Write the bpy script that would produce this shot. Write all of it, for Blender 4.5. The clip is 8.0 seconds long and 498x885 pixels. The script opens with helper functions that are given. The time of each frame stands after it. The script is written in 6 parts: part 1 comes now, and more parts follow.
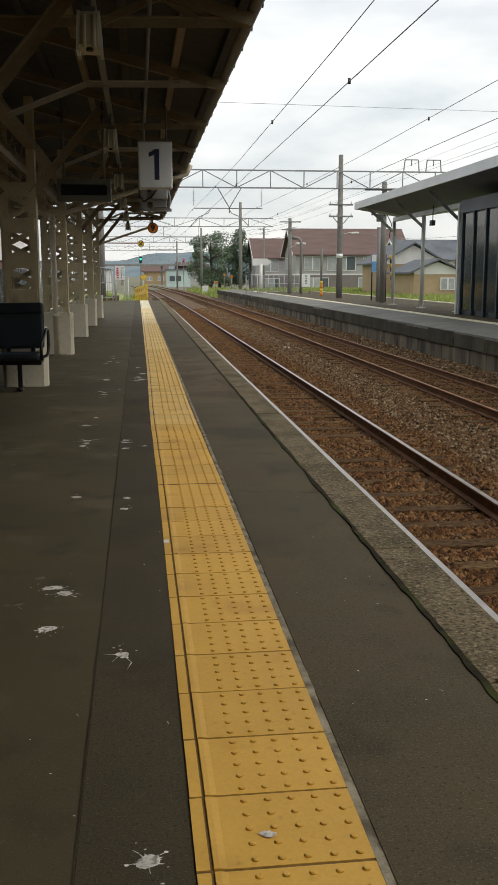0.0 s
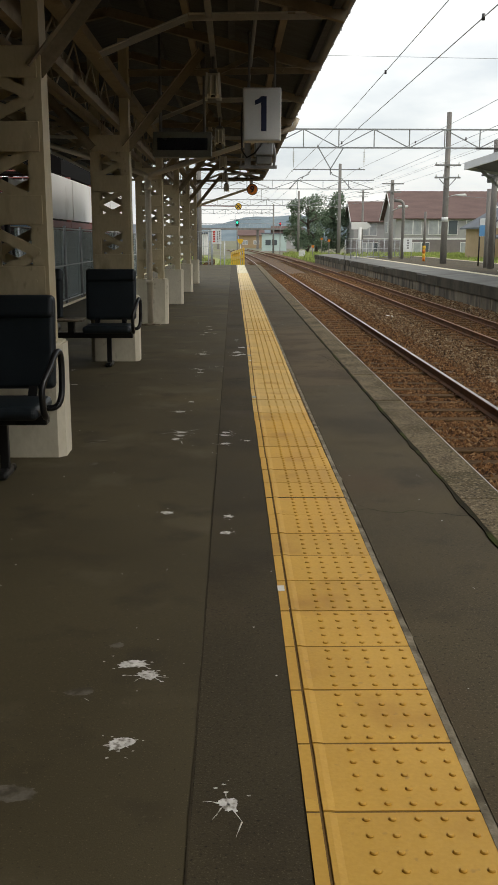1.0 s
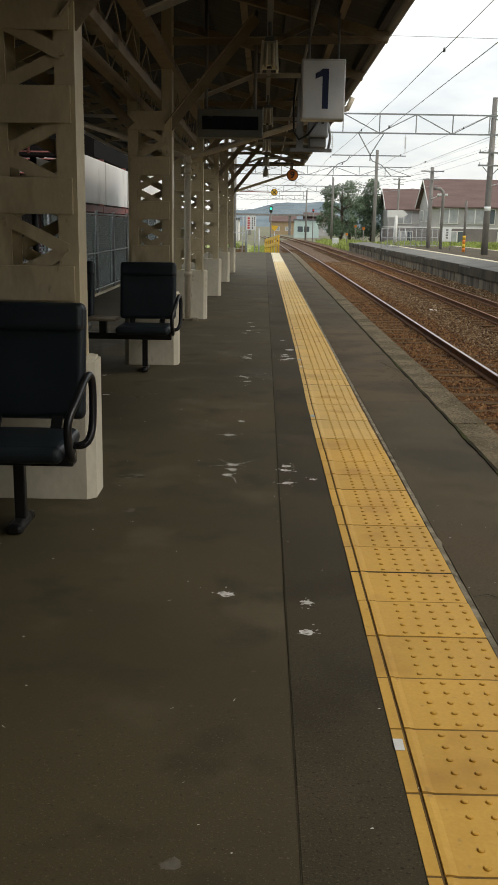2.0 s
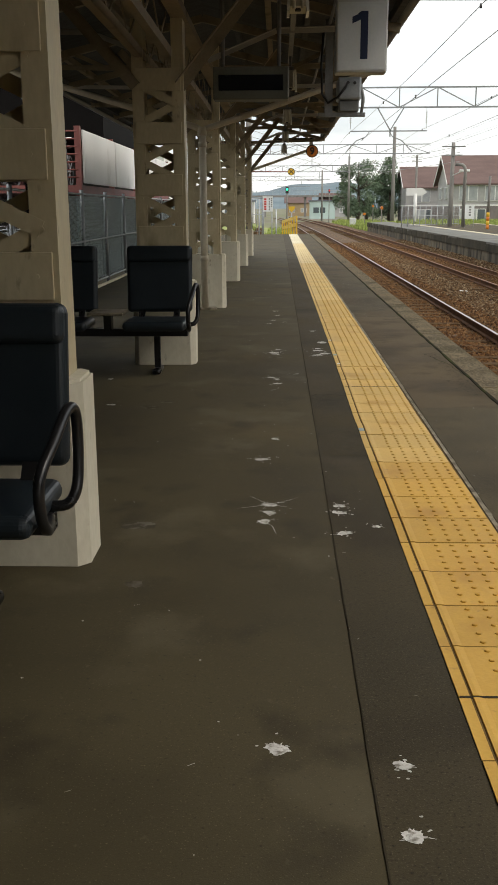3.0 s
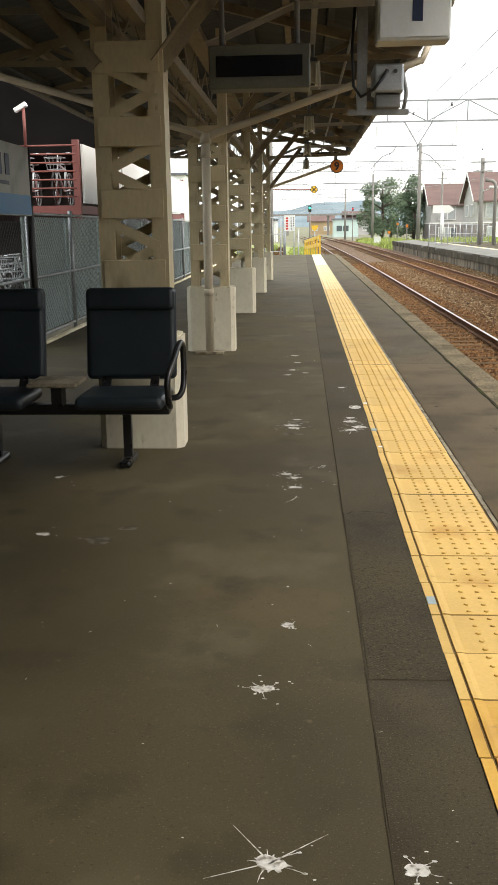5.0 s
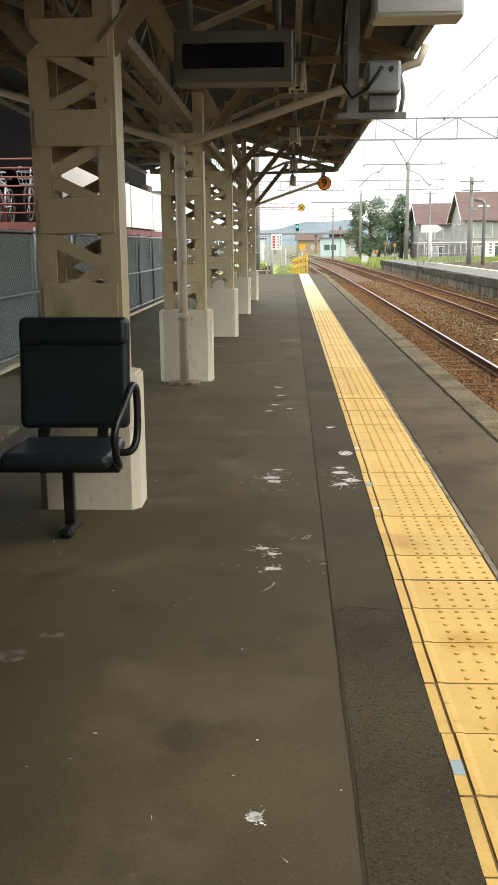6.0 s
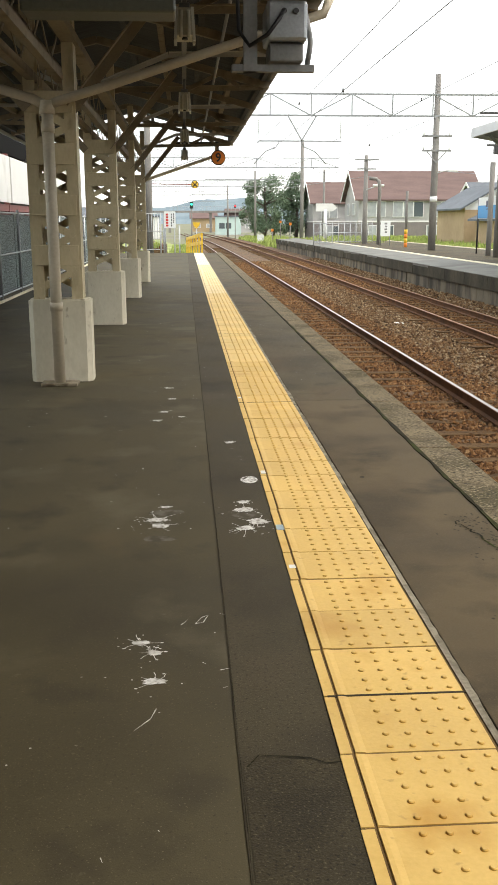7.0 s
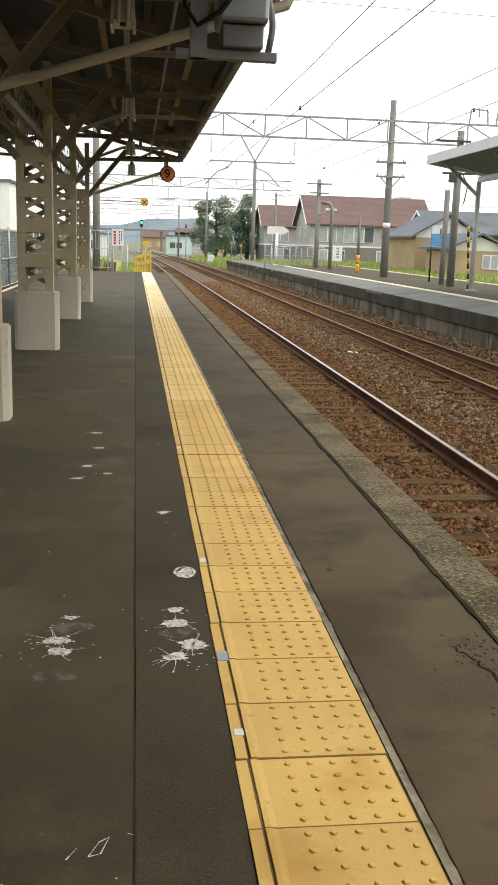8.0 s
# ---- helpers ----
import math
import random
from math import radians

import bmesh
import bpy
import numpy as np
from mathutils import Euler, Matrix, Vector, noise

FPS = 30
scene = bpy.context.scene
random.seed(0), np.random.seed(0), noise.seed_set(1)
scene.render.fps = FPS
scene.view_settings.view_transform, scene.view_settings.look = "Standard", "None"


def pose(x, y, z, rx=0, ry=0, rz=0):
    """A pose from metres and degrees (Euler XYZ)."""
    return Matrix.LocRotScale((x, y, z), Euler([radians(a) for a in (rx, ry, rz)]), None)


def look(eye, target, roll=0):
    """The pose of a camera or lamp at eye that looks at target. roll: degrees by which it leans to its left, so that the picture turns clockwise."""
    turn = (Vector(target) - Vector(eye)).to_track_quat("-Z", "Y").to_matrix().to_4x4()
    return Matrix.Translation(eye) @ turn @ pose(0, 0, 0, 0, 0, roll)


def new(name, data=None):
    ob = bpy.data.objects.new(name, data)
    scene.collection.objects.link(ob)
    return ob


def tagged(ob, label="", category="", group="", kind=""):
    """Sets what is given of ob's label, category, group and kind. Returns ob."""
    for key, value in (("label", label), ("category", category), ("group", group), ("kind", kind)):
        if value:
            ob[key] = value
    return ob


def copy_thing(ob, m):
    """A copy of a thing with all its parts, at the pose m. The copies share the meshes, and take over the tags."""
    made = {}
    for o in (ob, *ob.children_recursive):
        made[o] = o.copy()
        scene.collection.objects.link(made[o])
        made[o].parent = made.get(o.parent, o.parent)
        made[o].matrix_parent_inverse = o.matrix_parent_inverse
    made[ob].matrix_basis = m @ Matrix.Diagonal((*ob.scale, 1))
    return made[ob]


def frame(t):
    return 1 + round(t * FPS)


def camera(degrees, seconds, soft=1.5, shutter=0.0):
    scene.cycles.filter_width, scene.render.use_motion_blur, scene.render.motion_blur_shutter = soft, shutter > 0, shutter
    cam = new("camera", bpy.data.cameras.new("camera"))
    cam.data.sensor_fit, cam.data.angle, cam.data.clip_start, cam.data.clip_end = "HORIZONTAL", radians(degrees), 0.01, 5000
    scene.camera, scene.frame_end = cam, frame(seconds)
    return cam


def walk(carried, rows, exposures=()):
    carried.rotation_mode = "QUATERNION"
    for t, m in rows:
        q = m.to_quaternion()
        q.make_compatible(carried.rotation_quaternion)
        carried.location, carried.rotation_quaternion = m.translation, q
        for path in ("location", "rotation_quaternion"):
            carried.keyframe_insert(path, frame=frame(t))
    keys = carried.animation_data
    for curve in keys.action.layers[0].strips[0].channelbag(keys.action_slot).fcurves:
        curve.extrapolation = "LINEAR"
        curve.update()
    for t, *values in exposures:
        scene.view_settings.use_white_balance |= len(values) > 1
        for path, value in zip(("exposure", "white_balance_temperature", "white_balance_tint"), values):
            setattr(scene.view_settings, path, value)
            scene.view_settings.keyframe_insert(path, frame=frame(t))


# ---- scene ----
cam = camera(29.9, 8.0)
PATH = [
    (0, (-0.1, -1.328, 1.301), (0.129, 0.627, 0.948), -0.1),
    (0.5, (-0.097, -0.745, 1.299), (0.018, 1.216, 0.924), -0.4),
    (1, (-0.168, -0.2, 1.303), (-0.135, 1.754, 0.877), 0.1),
    (1.5, (-0.286, 0.325, 1.326), (-0.272, 2.278, 0.894), 0.1),
    (2, (-0.377, 0.896, 1.352), (-0.4, 2.844, 0.897), 1.0),
    (2.2, (-0.431, 1.136, 1.321), (-0.476, 3.076, 0.836), 0.5),
    (3.3, (-0.494, 2.413, 1.291), (-0.55, 4.35, 0.798), -0.5),
    (3.5, (-0.483, 2.56, 1.354), (-0.518, 4.49, 0.832), -1.2),
    (4, (-0.465, 3.144, 1.34), (-0.602, 5.087, 0.887), -1.3),
    (4.5, (-0.493, 3.726, 1.322), (-0.592, 5.675, 0.882), 0.3),
    (4.7, (-0.478, 3.985, 1.332), (-0.59, 5.928, 0.869), -0.8),
    (5.8, (-0.448, 5.199, 1.332), (-0.565, 7.155, 0.929), -0.5),
    (6, (-0.429, 5.363, 1.324), (-0.516, 7.318, 0.909), -0.5),
    (6.5, (-0.419, 5.958, 1.316), (-0.426, 7.912, 0.889), 0.3),
    (7, (-0.386, 6.513, 1.329), (-0.256, 8.456, 0.869), -0.1),
    (7.5, (-0.309, 7.057, 1.341), (-0.104, 8.996, 0.895), 1.3),
    (8, (-0.276, 7.621, 1.33), (-0.032, 9.562, 0.914), 1.8),
]
walk(cam, [(t, look(eye, target, roll)) for t, eye, target, roll in PATH], [(0.0, -0.18, 6900, 10), (1.0, -0.10, 6900, 10), (2.0, -0.05, 6950, 10), (3.5, 0.32, 7000, 10), (4.5, 0.84, 7000, 10), (6.0, 0.98, 6950, 9), (6.5, 0.86, 6950, 10), (7.5, 0.78, 6950, 9), (8.0, 0.50, 6950, 10)])

# ---- world and light ----
world = bpy.data.worlds.new("overcast_sky")
scene.world = world
world.use_nodes = True
wn, wl = world.node_tree.nodes, world.node_tree.links
wn.clear()
SUN_UP, SUN_ROUND = radians(52), radians(120)
sky = wn.new("ShaderNodeTexSky")
sky.sky_type, sky.sun_disc, sky.sun_elevation, sky.sun_rotation = "NISHITA", False, SUN_UP, SUN_ROUND
sky.air_density, sky.dust_density = 1.0, 4.0
skylit = wn.new("ShaderNodeBackground")
skylit.inputs["Strength"].default_value = 0.05
wl.new(sky.outputs["Color"], skylit.inputs["Color"])
wc = wn.new("ShaderNodeTexCoord")
stretch = wn.new("ShaderNodeMapping")
stretch.inputs["Scale"].default_value = (1.0, 1.0, 3.2)
wl.new(wc.outputs["Generated"], stretch.inputs["Vector"])
cn = wn.new("ShaderNodeTexNoise")
cn.inputs["Scale"].default_value, cn.inputs["Detail"].default_value, cn.inputs["Roughness"].default_value = 2.6, 7.0, 0.55
wl.new(stretch.outputs["Vector"], cn.inputs["Vector"])
cr = wn.new("ShaderNodeValToRGB")
cr.color_ramp.elements[0].position, cr.color_ramp.elements[0].color = 0.30, (0.44, 0.515, 0.585, 1)
cr.color_ramp.elements[1].position, cr.color_ramp.elements[1].color = 0.62, (0.985, 1.0, 1.0, 1)
wl.new(cn.outputs["Fac"], cr.inputs["Fac"])
cloud = wn.new("ShaderNodeBackground")
cloud.inputs["Strength"].default_value = 1.18
wl.new(cr.outputs["Color"], cloud.inputs["Color"])
both = wn.new("ShaderNodeAddShader")
wl.new(skylit.outputs[0], both.inputs[0])
wl.new(cloud.outputs[0], both.inputs[1])
wo = wn.new("ShaderNodeOutputWorld")
wl.new(both.outputs[0], wo.inputs["Surface"])

sun_data = bpy.data.lights.new("sun", "SUN")
sun_data.energy, sun_data.angle, sun_data.color = 0.9, radians(18), (1.0, 0.96, 0.9)
sun = new("sun", sun_data)
sun.matrix_world = look((30, 10, 40), (0, 20, 0))


# ---- materials ----
def material(name, low, high, scale=8.0, rough=0.8, metal=0.0, bump=0.0, fine=60.0, spots=None, streak=None, each=0.0, island=0.0, spec=0.5, flecks=()):
    """A surface whose colour wanders between two tones at two scales; spots: (colour, scale, amount) of stains."""
    m = bpy.data.materials.new(name)
    m.use_nodes = True
    n, l = m.node_tree.nodes, m.node_tree.links
    b = n["Principled BSDF"]
    b.inputs["Metallic"].default_value = metal
    b.inputs["Specular IOR Level"].default_value = spec
    geo = n.new("ShaderNodeNewGeometry")
    where = geo.outputs["Position"]
    if streak:
        mp = n.new("ShaderNodeMapping")
        mp.inputs["Scale"].default_value = streak
        l.new(where, mp.inputs["Vector"])
        where = mp.outputs["Vector"]

    def cloudy(s, d):
        t = n.new("ShaderNodeTexNoise")
        t.inputs["Scale"].default_value, t.inputs["Detail"].default_value = s, d
        l.new(where, t.inputs["Vector"])
        return t.outputs["Fac"]

    big, small = cloudy(scale, 4.0), cloudy(fine, 3.0)
    mix = n.new("ShaderNodeMath")
    mix.operation = "MULTIPLY_ADD"
    l.new(small, mix.inputs[0])
    mix.inputs[1].default_value = 0.45
    l.new(big, mix.inputs[2])
    ramp = n.new("ShaderNodeValToRGB")
    ramp.color_ramp.elements[0].position, ramp.color_ramp.elements[0].color = 0.5, (*low, 1)
    ramp.color_ramp.elements[1].position, ramp.color_ramp.elements[1].color = 0.95, (*high, 1)
    l.new(mix.outputs[0], ramp.inputs["Fac"])
    colour = ramp.outputs["Color"]
    for tint, s, amount in ((spots,) if spots else ()) + tuple(flecks):
        sr = n.new("ShaderNodeValToRGB")
        sr.color_ramp.elements[0].position, sr.color_ramp.elements[0].color = 1 - amount - 0.08, (0, 0, 0, 1)
        sr.color_ramp.elements[1].position, sr.color_ramp.elements[1].color = 1 - amount + 0.08, (1, 1, 1, 1)
        l.new(cloudy(s, 6.0), sr.inputs["Fac"])
        mx = n.new("ShaderNodeMix")
        mx.data_type = "RGBA"
        l.new(sr.outputs["Color"], mx.inputs["Factor"])
        l.new(colour, mx.inputs["A"])
        mx.inputs["B"].default_value = (*tint, 1)
        colour = mx.outputs["Result"]
    if each or island:
        info = n.new("ShaderNodeObjectInfo").outputs["Random"] if each else geo.outputs["Random Per Island"]
        span = each or island
        mr = n.new("ShaderNodeMapRange")
        l.new(info, mr.inputs["Value"])
        mr.inputs["To Min"].default_value, mr.inputs["To Max"].default_value = 1 - span, 1 + span
        hs = n.new("ShaderNodeHueSaturation")
        l.new(mr.outputs["Result"], hs.inputs["Value"])
        l.new(colour, hs.inputs["Color"])
        colour = hs.outputs["Color"]
    l.new(colour, b.inputs["Base Color"])
    rr = n.new("ShaderNodeMapRange")
    l.new(big, rr.inputs["Value"])
    rr.inputs["To Min"].default_value, rr.inputs["To Max"].default_value = max(0.03, rough - 0.12), min(1.0, rough + 0.12)
    l.new(rr.outputs["Result"], b.inputs["Roughness"])
    if bump:
        bp = n.new("ShaderNodeBump")
        bp.inputs["Strength"].default_value, bp.inputs["Distance"].default_value = bump, 0.01
        l.new(mix.outputs[0], bp.inputs["Height"])
        l.new(bp.outputs["Normal"], b.inputs["Normal"])
    return m


def stones(name, tones):
    """Broken stone: each one takes a tone of its own, with grain and rust over it."""
    m = material(name, (0.5, 0.5, 0.5), (0.95, 0.95, 0.95), 9.0, 0.93, fine=90, spec=0.25)
    n, l = m.node_tree.nodes, m.node_tree.links
    b = n["Principled BSDF"]
    grain = b.inputs["Base Color"].links[0].from_socket
    pick = n.new("ShaderNodeValToRGB")
    for k, (place, tone) in enumerate(tones):
        e = pick.color_ramp.elements[k] if k < 2 else pick.color_ramp.elements.new(place)
        e.position, e.color = place, (*tone, 1)
    l.new(n.new("ShaderNodeNewGeometry").outputs["Random Per Island"], pick.inputs["Fac"])
    mx = n.new("ShaderNodeMix")
    mx.data_type, mx.blend_type = "RGBA", "MULTIPLY"
    mx.inputs["Factor"].default_value = 1.0
    l.new(pick.outputs["Color"], mx.inputs["A"])
    l.new(grain, mx.inputs["B"])
    l.new(mx.outputs["Result"], b.inputs["Base Color"])
    return m


STONE_RUST = stones("rusty_ballast", ((0.0, (0.045, 0.021, 0.008)), (1.0, (0.37, 0.225, 0.11)), (0.35, (0.145, 0.066, 0.023)), (0.7, (0.235, 0.114, 0.041)), (0.9, (0.285, 0.158, 0.068))))
STONE_GREY = stones("grey_ballast", ((0.0, (0.050, 0.029, 0.013)), (1.0, (0.46, 0.36, 0.235)), (0.4, (0.170, 0.090, 0.038)), (0.72, (0.240, 0.148, 0.072)), (0.9, (0.32, 0.235, 0.14))))


def glowing(name, tint, strength):
    m = bpy.data.materials.new(name)
    m.use_nodes = True
    b = m.node_tree.nodes["Principled BSDF"]
    b.inputs["Base Color"].default_value = (*tint, 1)
    b.inputs["Emission Color"].default_value = (*tint, 1)
    b.inputs["Emission Strength"].default_value = strength
    return m


ASPHALT = material("platform_asphalt", (0.0472, 0.0373, 0.0167), (0.0774, 0.0631, 0.0304), 0.9, 0.76, bump=0.10, fine=260, spec=0.32, spots=((0.0434, 0.0347, 0.0164), 0.7, 0.42), flecks=(((0.0942, 0.0797, 0.0448), 1.7, 0.36), ((0.0397, 0.0311, 0.0152), 3.2, 0.37), ((0.0990, 0.0732, 0.0342), 0.9, 0.30), ((0.1414, 0.1208, 0.0722), 170, 0.305), ((0.0264, 0.0202, 0.0106), 90, 0.30), ((0.1131, 0.0961, 0.0592), 28, 0.25)))
ASPHALT_DARK = material("asphalt_patch", (0.0383, 0.0305, 0.0148), (0.0617, 0.0494, 0.0253), 1.2, 0.78, bump=0.22, fine=220, spec=0.27, spots=((0.0301, 0.0223, 0.0109), 1.1, 0.42), flecks=(((0.0600, 0.0461, 0.0245), 2.3, 0.36), ((0.1043, 0.0865, 0.0520), 190, 0.35), ((0.0183, 0.0140, 0.0080), 110, 0.36)))
ASPHALT_EDGE = material("asphalt_edge", (0.0559, 0.0444, 0.0221), (0.0931, 0.0747, 0.0397), 1.0, 0.8, bump=0.18, fine=210, spec=0.26, spots=((0.0455, 0.0359, 0.0185), 0.9, 0.44), flecks=(((0.0806, 0.0539, 0.0273), 0.6, 0.40), ((0.0435, 0.0340, 0.0185), 3.0, 0.37), ((0.1551, 0.1247, 0.0811), 150, 0.35), ((0.0249, 0.0180, 0.0097), 85, 0.35)))
COPING = material("exposed_aggregate_concrete", (0.0855, 0.0642, 0.0342), (0.1947, 0.1516, 0.0882), 5, 0.92, bump=1.0, fine=85, spec=0.3, spots=((0.0570, 0.0465, 0.0180), 1.8, 0.44), flecks=(((0.2850, 0.2325, 0.1485), 70, 0.39), ((0.0285, 0.0223, 0.0117), 55, 0.41)))
MORTAR = material("mortar", (0.15, 0.128, 0.085), (0.34, 0.30, 0.22), 9, 0.9, bump=0.6, fine=60, spots=((0.09, 0.074, 0.046), 7, 0.46))
SIDEWALL = material("platform_wall_concrete", (0.040, 0.037, 0.032), (0.105, 0.098, 0.086), 1.2, 0.92, bump=0.6, fine=30, streak=(1, 1, 0.35), spots=((0.025, 0.023, 0.02), 1.6, 0.47))
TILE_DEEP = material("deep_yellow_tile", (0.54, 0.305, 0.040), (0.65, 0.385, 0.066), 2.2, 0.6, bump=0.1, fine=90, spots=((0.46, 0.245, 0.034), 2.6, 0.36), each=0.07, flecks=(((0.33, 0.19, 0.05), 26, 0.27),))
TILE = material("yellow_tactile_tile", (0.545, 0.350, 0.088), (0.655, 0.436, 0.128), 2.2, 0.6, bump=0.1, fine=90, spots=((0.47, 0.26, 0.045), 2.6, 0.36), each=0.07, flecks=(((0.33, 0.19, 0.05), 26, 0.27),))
TILE_PALE = material("pale_cream_tile", (0.62, 0.55, 0.36), (0.76, 0.70, 0.52), 2.5, 0.6, bump=0.1, fine=90, each=0.06)
CREAM = material("cream_painted_steel", (0.4987, 0.4250, 0.2655), (0.6458, 0.5550, 0.3600), 3, 0.55, bump=0.12, fine=50, streak=(1, 1, 0.4), spots=((0.3465, 0.2750, 0.1485), 4, 0.33), flecks=(((0.2310, 0.1650, 0.0810), 22, 0.26),))
CREAM_BLOCK = material("cream_painted_concrete", (0.57, 0.53, 0.405), (0.71, 0.67, 0.54), 2.2, 0.75, bump=0.25, fine=40, streak=(1, 1, 0.5), spots=((0.38, 0.33, 0.22), 2.2, 0.35), flecks=(((0.24, 0.20, 0.12), 14, 0.28),))
CREAM_PIPE = material("cream_drain_pipe", (0.47, 0.41, 0.30), (0.60, 0.53, 0.40), 3, 0.5, bump=0.1, fine=40)
ROOF_UNDER = material("dark_roof_boards", (0.046, 0.051, 0.056), (0.100, 0.109, 0.118), 2, 0.85, bump=0.3, fine=40, streak=(1, 6, 1))
ROOF_TOP = material("corrugated_slate", (0.10, 0.10, 0.10), (0.20, 0.19, 0.18), 3, 0.9, bump=0.3, fine=40)
GREYSTEEL = material("grey_painted_steel", (0.16, 0.165, 0.16), (0.27, 0.275, 0.27), 3, 0.5, bump=0.1, fine=50)
GALV = material("galvanised_steel", (0.30, 0.32, 0.33), (0.46, 0.48, 0.49), 4, 0.45, metal=0.6, bump=0.05)
DARKSTEEL = material("dark_steel", (0.030, 0.030, 0.030), (0.065, 0.062, 0.06), 4, 0.5, bump=0.1)
WIRE = material("overhead_wire", (0.30, 0.31, 0.31), (0.40, 0.41, 0.41), 5, 0.5)
VINYL = material("black_vinyl", (0.010, 0.016, 0.021), (0.018, 0.027, 0.034), 5, 0.42, bump=0.06, fine=200, spec=0.5)
SEATSTEEL = material("black_powder_coat", (0.010, 0.010, 0.011), (0.020, 0.020, 0.021), 6, 0.3)
CHROME = material("worn_chrome", (0.45, 0.46, 0.47), (0.6, 0.61, 0.62), 6, 0.25, metal=0.95)
WOOD_TABLE = material("worn_laminate", (0.17, 0.14, 0.095), (0.34, 0.295, 0.215), 6, 0.6, bump=0.1, spots=((0.10, 0.075, 0.045), 9, 0.45))
SIGNWHITE = material("white_sign_face", (0.70, 0.73, 0.72), (0.80, 0.82, 0.81), 4, 0.4)
# the white sign face darkened: shade on the near name board is in the colour
DIMSIGN = material("shaded_sign_face", (0.34, 0.36, 0.34), (0.46, 0.48, 0.46), 3, 0.55, spots=((0.26, 0.27, 0.25), 4, 0.4))
SIGNFRAME = material("white_sign_case", (0.58, 0.60, 0.58), (0.68, 0.70, 0.68), 4, 0.45)
NAVY = material("navy_print", (0.012, 0.022, 0.065), (0.016, 0.028, 0.08), 4, 0.45)
BLUE = material("blue_print", (0.02, 0.15, 0.34), (0.03, 0.19, 0.40), 4, 0.45)
BLACK = material("black_print", (0.012, 0.012, 0.012), (0.02, 0.02, 0.02), 4, 0.5)
RED = material("red_print", (0.50, 0.03, 0.025), (0.60, 0.045, 0.035), 4, 0.5)
ORANGE = material("orange_sign", (0.62, 0.17, 0.015), (0.75, 0.23, 0.02), 5, 0.5)
YELLOW = material("yellow_paint", (0.66, 0.40, 0.02), (0.80, 0.50, 0.04), 5, 0.5, spots=((0.45, 0.25, 0.04), 5, 0.33))
LAMPBODY = material("ivory_lamp_body", (0.52, 0.49, 0.38), (0.63, 0.60, 0.47), 5, 0.5)
TUBE = material("unlit_tube_glass", (0.72, 0.72, 0.66), (0.8, 0.8, 0.74), 5, 0.25)
SCREEN = material("dark_display", (0.006, 0.008, 0.014), (0.010, 0.013, 0.020), 5, 0.25)
RAIL = material("rusty_rail", (0.080, 0.036, 0.018), (0.175, 0.084, 0.040), 5, 0.8, bump=0.3, fine=40, spec=0.2)
RAILHEAD = material("polished_rail_head", (0.30, 0.28, 0.265), (0.46, 0.44, 0.42), 6, 0.34, metal=0.9)
RAILHEAD_DULL = material("dull_rail_head", (0.22, 0.105, 0.050), (0.35, 0.19, 0.10), 6, 0.6, spec=0.4)
SLEEPER = material("rust_stained_sleeper", (0.075, 0.043, 0.019), (0.150, 0.092, 0.044), 3, 0.95, bump=0.9, fine=45, streak=(1, 4, 4), each=0.25, spec=0.12, flecks=(((0.04, 0.022, 0.010), 16, 0.44),))
BED = material("track_bed", (0.085, 0.045, 0.019), (0.175, 0.101, 0.046), 2.2, 0.95, bump=1.0, fine=36, spots=((0.14, 0.098, 0.056), 0.9, 0.38), flecks=(((0.025, 0.013, 0.006), 30, 0.44),))
GRASS = material("grass", (0.21, 0.27, 0.055), (0.37, 0.43, 0.13), 0.4, 0.9, fine=4, island=0.3)
EARTH = material("ground_earth", (0.10, 0.115, 0.05), (0.20, 0.20, 0.11), 0.05, 0.95, bump=0.3, fine=1.5, spots=((0.17, 0.15, 0.12), 0.04, 0.45))
LEAF = material("dark_green_leaves", (0.075, 0.120, 0.075), (0.155, 0.215, 0.130), 0.5, 0.8, fine=4, island=0.45)
BARK = material("bark", (0.05, 0.04, 0.03), (0.12, 0.10, 0.08), 4, 0.9, bump=0.5, streak=(3, 3, 0.5))
POLE = material("weathered_concrete_pole", (0.16, 0.15, 0.14), (0.27, 0.26, 0.24), 1.6, 0.9, bump=0.3, fine=30, streak=(1, 1, 0.3))
HOUSEWALL = material("grey_siding", (0.35, 0.345, 0.34), (0.44, 0.43, 0.42), 0.5, 0.85, fine=3)
HOUSEBAND = material("brown_siding", (0.17, 0.15, 0.145), (0.24, 0.21, 0.20), 0.5, 0.85, fine=3)
HOUSEROOF = material("red_brown_roof", (0.125, 0.083, 0.076), (0.170, 0.116, 0.105), 0.4, 0.85, fine=4, streak=(1, 1, 6), spec=0.3)
TANWALL = material("tan_stucco", (0.36, 0.26, 0.15), (0.46, 0.34, 0.21), 0.5, 0.9, fine=3)
BLUEROOF = material("blue_grey_roof", (0.085, 0.097, 0.112), (0.155, 0.170, 0.190), 0.5, 0.7, fine=4, spec=0.3)
WHITEPAINT = material("white_paint", (0.68, 0.68, 0.66), (0.80, 0.80, 0.78), 0.6, 0.6, spots=((0.5, 0.49, 0.45), 0.8, 0.3))
TEALWALL = material("pale_green_wall", (0.42, 0.55, 0.52), (0.52, 0.64, 0.60), 0.5, 0.8)
REDSTEEL = material("red_oxide_steel", (0.16, 0.045, 0.038), (0.25, 0.080, 0.065), 2, 0.6, bump=0.1)
# near-black base: the unlit look of the building mass is put into the colour
DARKWALL = material("unlit_near_black", (0.004, 0.0038, 0.0035), (0.009, 0.0085, 0.008), 1.2, 0.95, spec=0.08)
